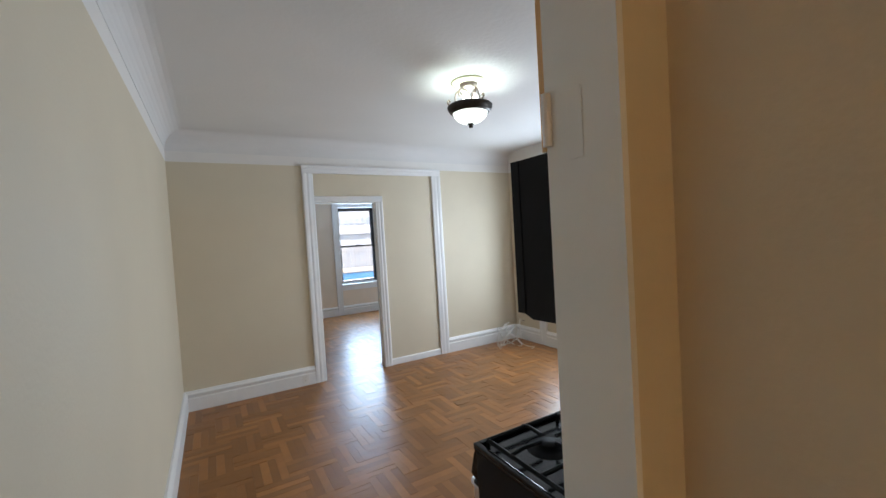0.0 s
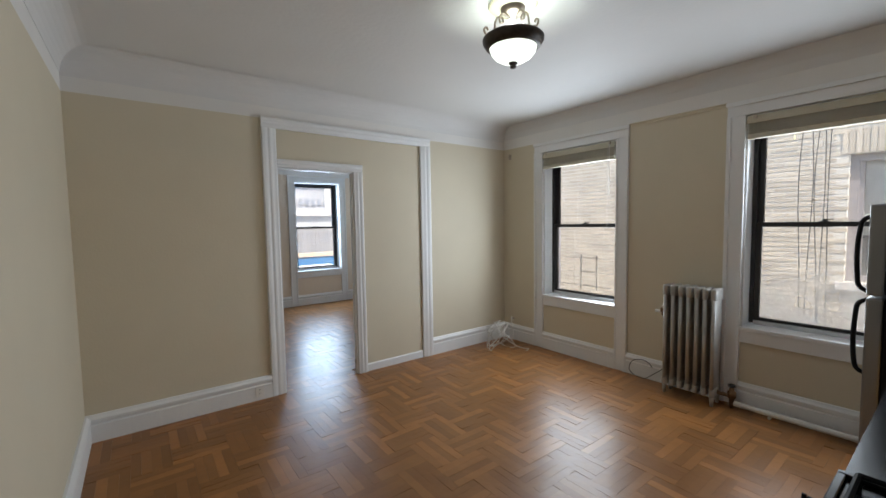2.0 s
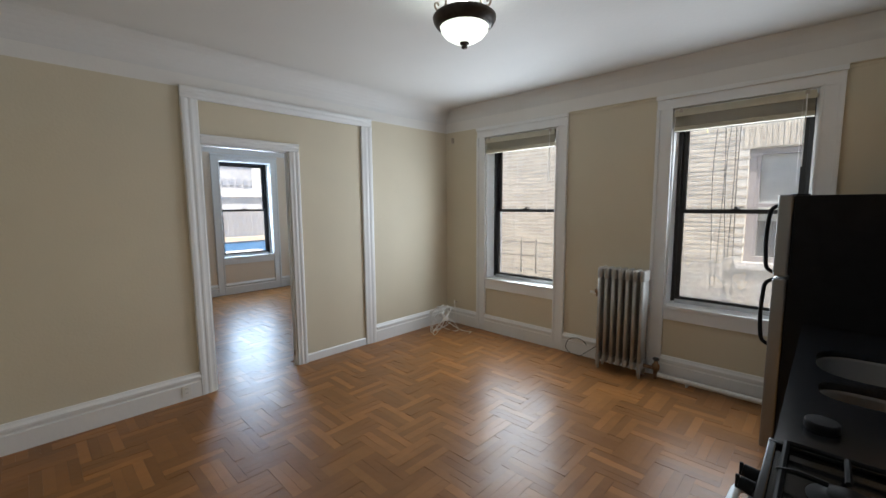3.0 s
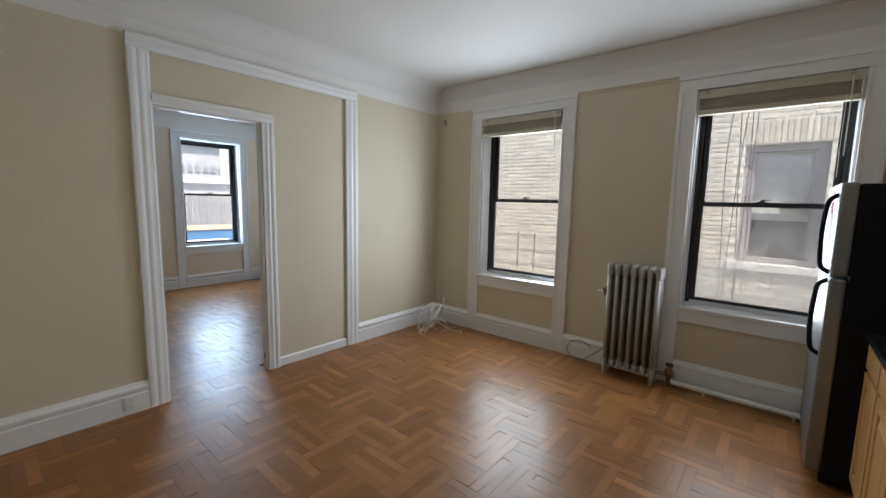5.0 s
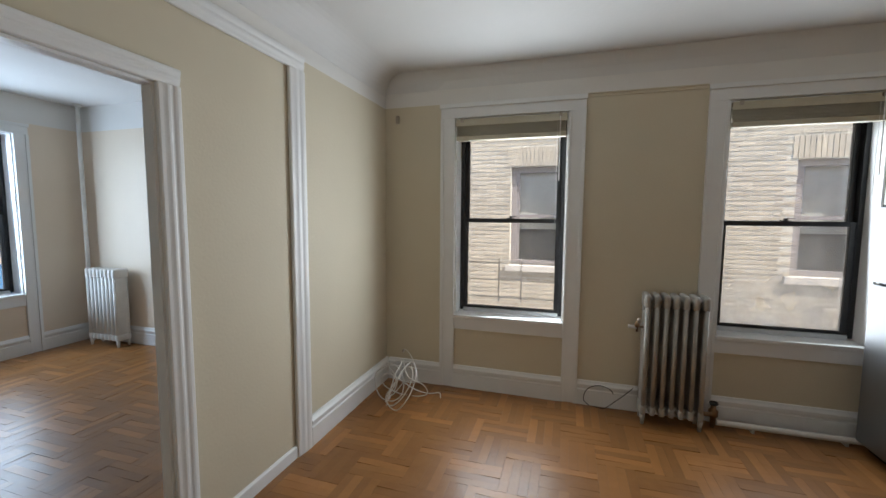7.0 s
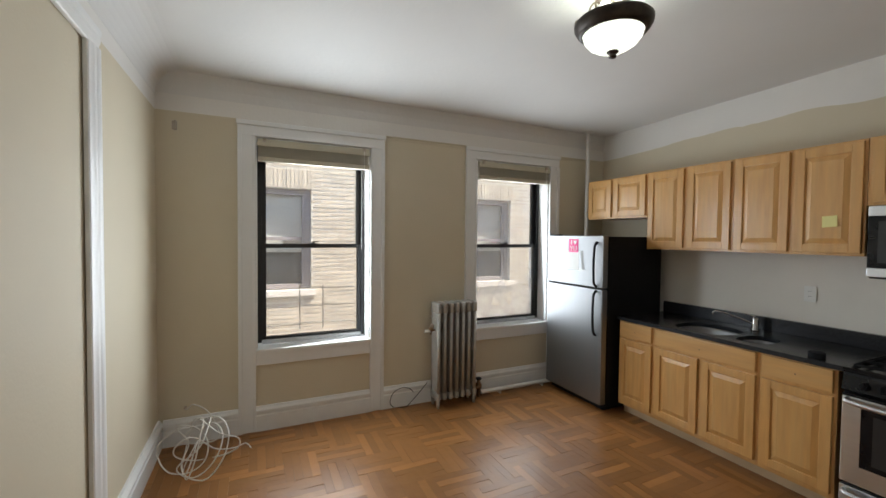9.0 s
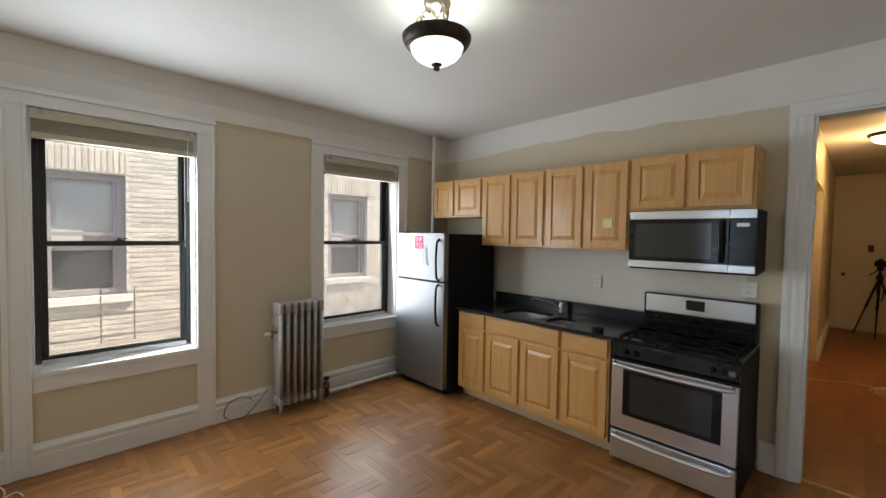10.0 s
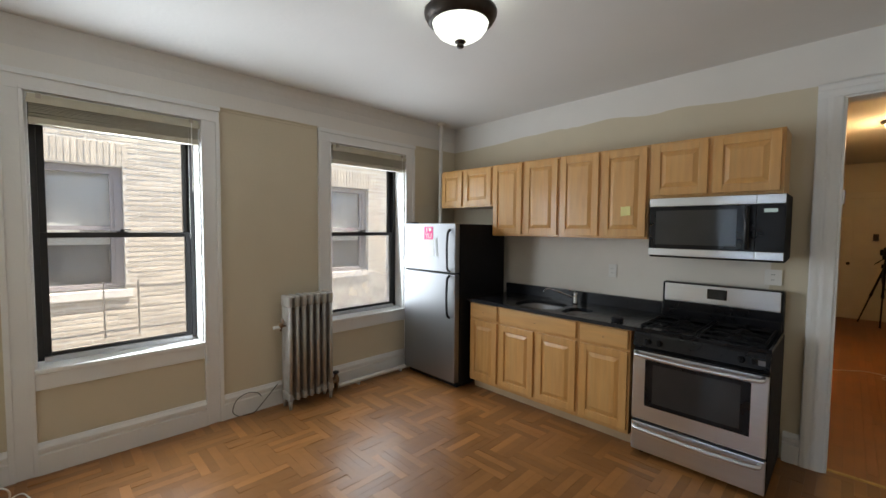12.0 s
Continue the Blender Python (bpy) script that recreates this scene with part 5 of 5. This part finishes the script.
# beyond the second room's window
tagged(part("roof_deck", boxed(-25, 45, 9.8, 28, -3.5, 0.05), ROOF), "grey flat roof beyond the second room", "roof", kind="structure")
BLUE = material("blue_tarpaulin", (0.03, 0.15, 0.32), 0.5, vary=0.12, scale=3, bump=0.3, bump_scale=8)
OLD_WOOD = material("weathered_grey_wood", (0.24, 0.22, 0.20), 0.8, vary=0.18, scale=6, stretch=(4, 4, 0.4), rand=0.15)
PLANK = material("new_pine_plank", (0.62, 0.46, 0.30), 0.7, vary=0.1)
tb = thing("planter_box", "blue tarpaulin-covered box with a pine edge board", "box", (6, 13.3, 0.05))
wpart("cover", boxed(-1, 13, 13.0, 14.2, 0.05, 0.62, bevel=0.05), BLUE, tb, "blue tarpaulin cover")
wpart("edge_board", boxed(-1.05, 13.05, 12.96, 13.10, 0.62, 0.74, bevel=0.01), PLANK, tb, "pine edge board")
wl = thing("roof_ledge", "white-painted low ledge on the roof", "ledge", (3.6, 11.5, 0.05))
wpart("ledge", boxed(1.5, 4.3, 11.3, 11.7, 0.05, 0.50, bevel=0.02), WHITE, wl)
fn = thing("fence", "weathered grey plank fence on the roof", "fence", (6, 15, 0.05))
board = bmesh.new()
box(board, -0.065, 0.065, 0, 0.02, 0.0, 1.45, 0.004)
proto = part("slat", board, OLD_WOOD, fn)
proto.location = (-8, 0, 0)
rng = random.Random(4)
for i in range(1, 120):
    o = new("slat", proto.data)
    o.parent = fn
    o.location = (-8 + i * 0.15, 0, rng.uniform(-0.02, 0.03) - 0.0)
for z in (0.4, 1.15):
    part("fence_rail", boxed(-8.1, 10.0, 0.021, 0.06, z, z + 0.08), OLD_WOOD, fn)
PALE = material("pale_rendered_facade", (0.38, 0.37, 0.36), 0.8, vary=0.06, scale=1.5, second=(0.33, 0.32, 0.31), amount=0.4, second_scale=0.5)
# window grey lightened so that the distant haze is in the colour
ARCH = material("haze_lightened_window", (0.24, 0.245, 0.26), 0.5, vary=0.08)
pb = thing("far_building", "long pale building with a row of arched windows", "building", (8, 30, -3.5))
wpart("wall", boxed(-30, 50, 30, 34, -3.5, 4.75), PALE, pb)
wpart("roof", boxed(-30.3, 50.3, 29.6, 34.3, 4.751, 5.0), STONE, pb)
wpart("cornice", boxed(-30.1, 50.1, 29.8, 29.999, 2.35, 2.6), STONE, pb)
for i in range(46):
    x = 0 + i * 0.45
    bm = boxed(x - 0.13, x + 0.13, 29.9, 29.998, 3.02, 3.34)
    pts = [bm.verts.new((x + 0.13 * math.cos(a), 29.9, 3.341 + 0.13 * math.sin(a))) for a in [math.pi * k / 8 for k in range(9)]]
    bm.faces.new(pts)
    wpart("arched_window", bm, ARCH, pb)
mb = thing("low_building", "pale low building behind the plank fence", "building", (4, 21, -3.5))
wpart("wall", boxed(-20, 30, 21, 24, 0.05, 2.05), PALE, mb)
wpart("roof", boxed(-20.2, 30.2, 20.8, 24.2, 2.051, 2.2), STONE, mb)

# ---- parquet ----
WOOD = material("orange_oak_parquet", (0.285, 0.126, 0.040), 0.36, vary=0.10, scale=9, bump=0.12, bump_scale=22, second=(0.235, 0.102, 0.036), amount=0.6, second_scale=2.2, rand=0.38, skew=2.2, spec=0.34, rvar=0.14, coat=0.07)
HALLWOOD = material("red_brown_hall_boards", (0.30, 0.11, 0.035), 0.38, vary=0.15, scale=4, bump=0.05, bump_scale=30, second=(0.22, 0.08, 0.03), amount=0.4, rand=0.12)
BW, BL, STRIP = 0.225, 0.3375, 0.05625
GAP = 0.0003
floor_ob = bpy.data.objects["floor"]
nearest, rest_v, rest_f = [], [], []


def strip_mesh(name, along_x):
    a, b = (BL, STRIP) if along_x else (STRIP, BL)
    return part(name, boxed(GAP, a - GAP, GAP, b - GAP, -0.0118, 0.0, bevel=0.0), WOOD)


def rest_box(x0, x1, y0, y1, z, dx=0.0, dy=0.0):
    i = len(rest_v)
    hx, hy = dx * (x1 - x0) / 2, dy * (y1 - y0) / 2
    rest_v.extend(((x0, y0, -0.0118), (x1, y0, -0.0118), (x1, y1, -0.0118), (x0, y1, -0.0118), (x0, y0, z - hx - hy), (x1, y0, z + hx - hy), (x1, y1, z + hx + hy), (x0, y1, z - hx + hy)))
    rest_f.extend(((i + 4, i + 5, i + 6, i + 7), (i, i + 1, i + 5, i + 4), (i + 1, i + 2, i + 6, i + 5), (i + 2, i + 3, i + 7, i + 6), (i + 3, i, i + 4, i + 7)))


rng = random.Random(21)
rooms = ((LEFT, RIGHT, 0.32, FAR), (1.157, 1.883, FAR, 4.88), (LEFT, RIGHT, 4.88, BACK2))
protos = {}
made = 0
OX, OY = 2.57, 2.98
for i in range(-40, 60):
    for j in range(-30, 40):
        bx, by = OX + i * BW + j * BL, OY + i * BW - j * BL
        if not (-1.2 < bx < 5 and -0.6 < by < 9.6):
            continue
        for along_x in (True, False):
            for k in range(4):
                if along_x:
                    x0, x1, y0, y1 = bx, bx + BL, by + k * STRIP, by + (k + 1) * STRIP
                else:
                    x0, x1, y0, y1 = bx - BW + k * STRIP, bx - BW + (k + 1) * STRIP, by, by + BL
                lift = rng.uniform(0, 0.0008)
                dx, dy = rng.gauss(0, 0.006), rng.gauss(0, 0.006)
                for r0, r1, s0, s1 in rooms:
                    a, b, c, d = max(x0, r0), min(x1, r1), max(y0, s0), min(y1, s1)
                    if b - a < 0.004 or d - c < 0.004:
                        continue
                    whole = b - a > x1 - x0 - 1e-6 and d - c > y1 - y0 - 1e-6
                    if whole and made < 300 and 0.7 < x0 < 3.5 and 1.5 < y0 < 4.4:
                        if along_x not in protos:
                            protos[along_x] = strip_mesh("parquet_strip", along_x)
                            o = protos[along_x]
                        else:
                            o = new("parquet_strip", protos[along_x].data)
                        o.parent = floor_ob
                        o.location = (a, c, lift - dx * (b - a) / 2 - dy * (d - c) / 2)
                        o.rotation_euler = (dy, -dx, 0)
                        made += 1
                    else:
                        rest_box(a + GAP, b - GAP, c + GAP, d - GAP, lift, dx, dy)
me = bpy.data.meshes.new("parquet")
me.from_pydata(rest_v, [], rest_f)
me.materials.append(WOOD)
ob = new("parquet", me)
ob.parent = floor_ob
tagged(ob, "worn orange oak parquet in block herringbone", kind="stuff")
rest_v, rest_f = [], []
x = -0.54
while x < 0.68:
    y = -6.6 - rng.uniform(0, 0.5)
    while y < 0.285:
        y1 = y + rng.uniform(0.7, 1.4)
        rest_box(x + 0.0006, min(x + 0.057, 0.69) - 0.0006, max(y, -6.6) + 0.0006, min(y1, 0.285) - 0.0006, -0.002)
        y = y1
    x += 0.057
rest_box(0.69, 1.9, -3.45, -1.30, -0.002)
me = bpy.data.meshes.new("hall_boards")
me.from_pydata(rest_v, [], rest_f)
me.materials.append(HALLWOOD)
ob = new("hall_boards", me)
ob.parent = floor_ob
tagged(ob, "worn red-brown strip floor of the hall", kind="stuff")
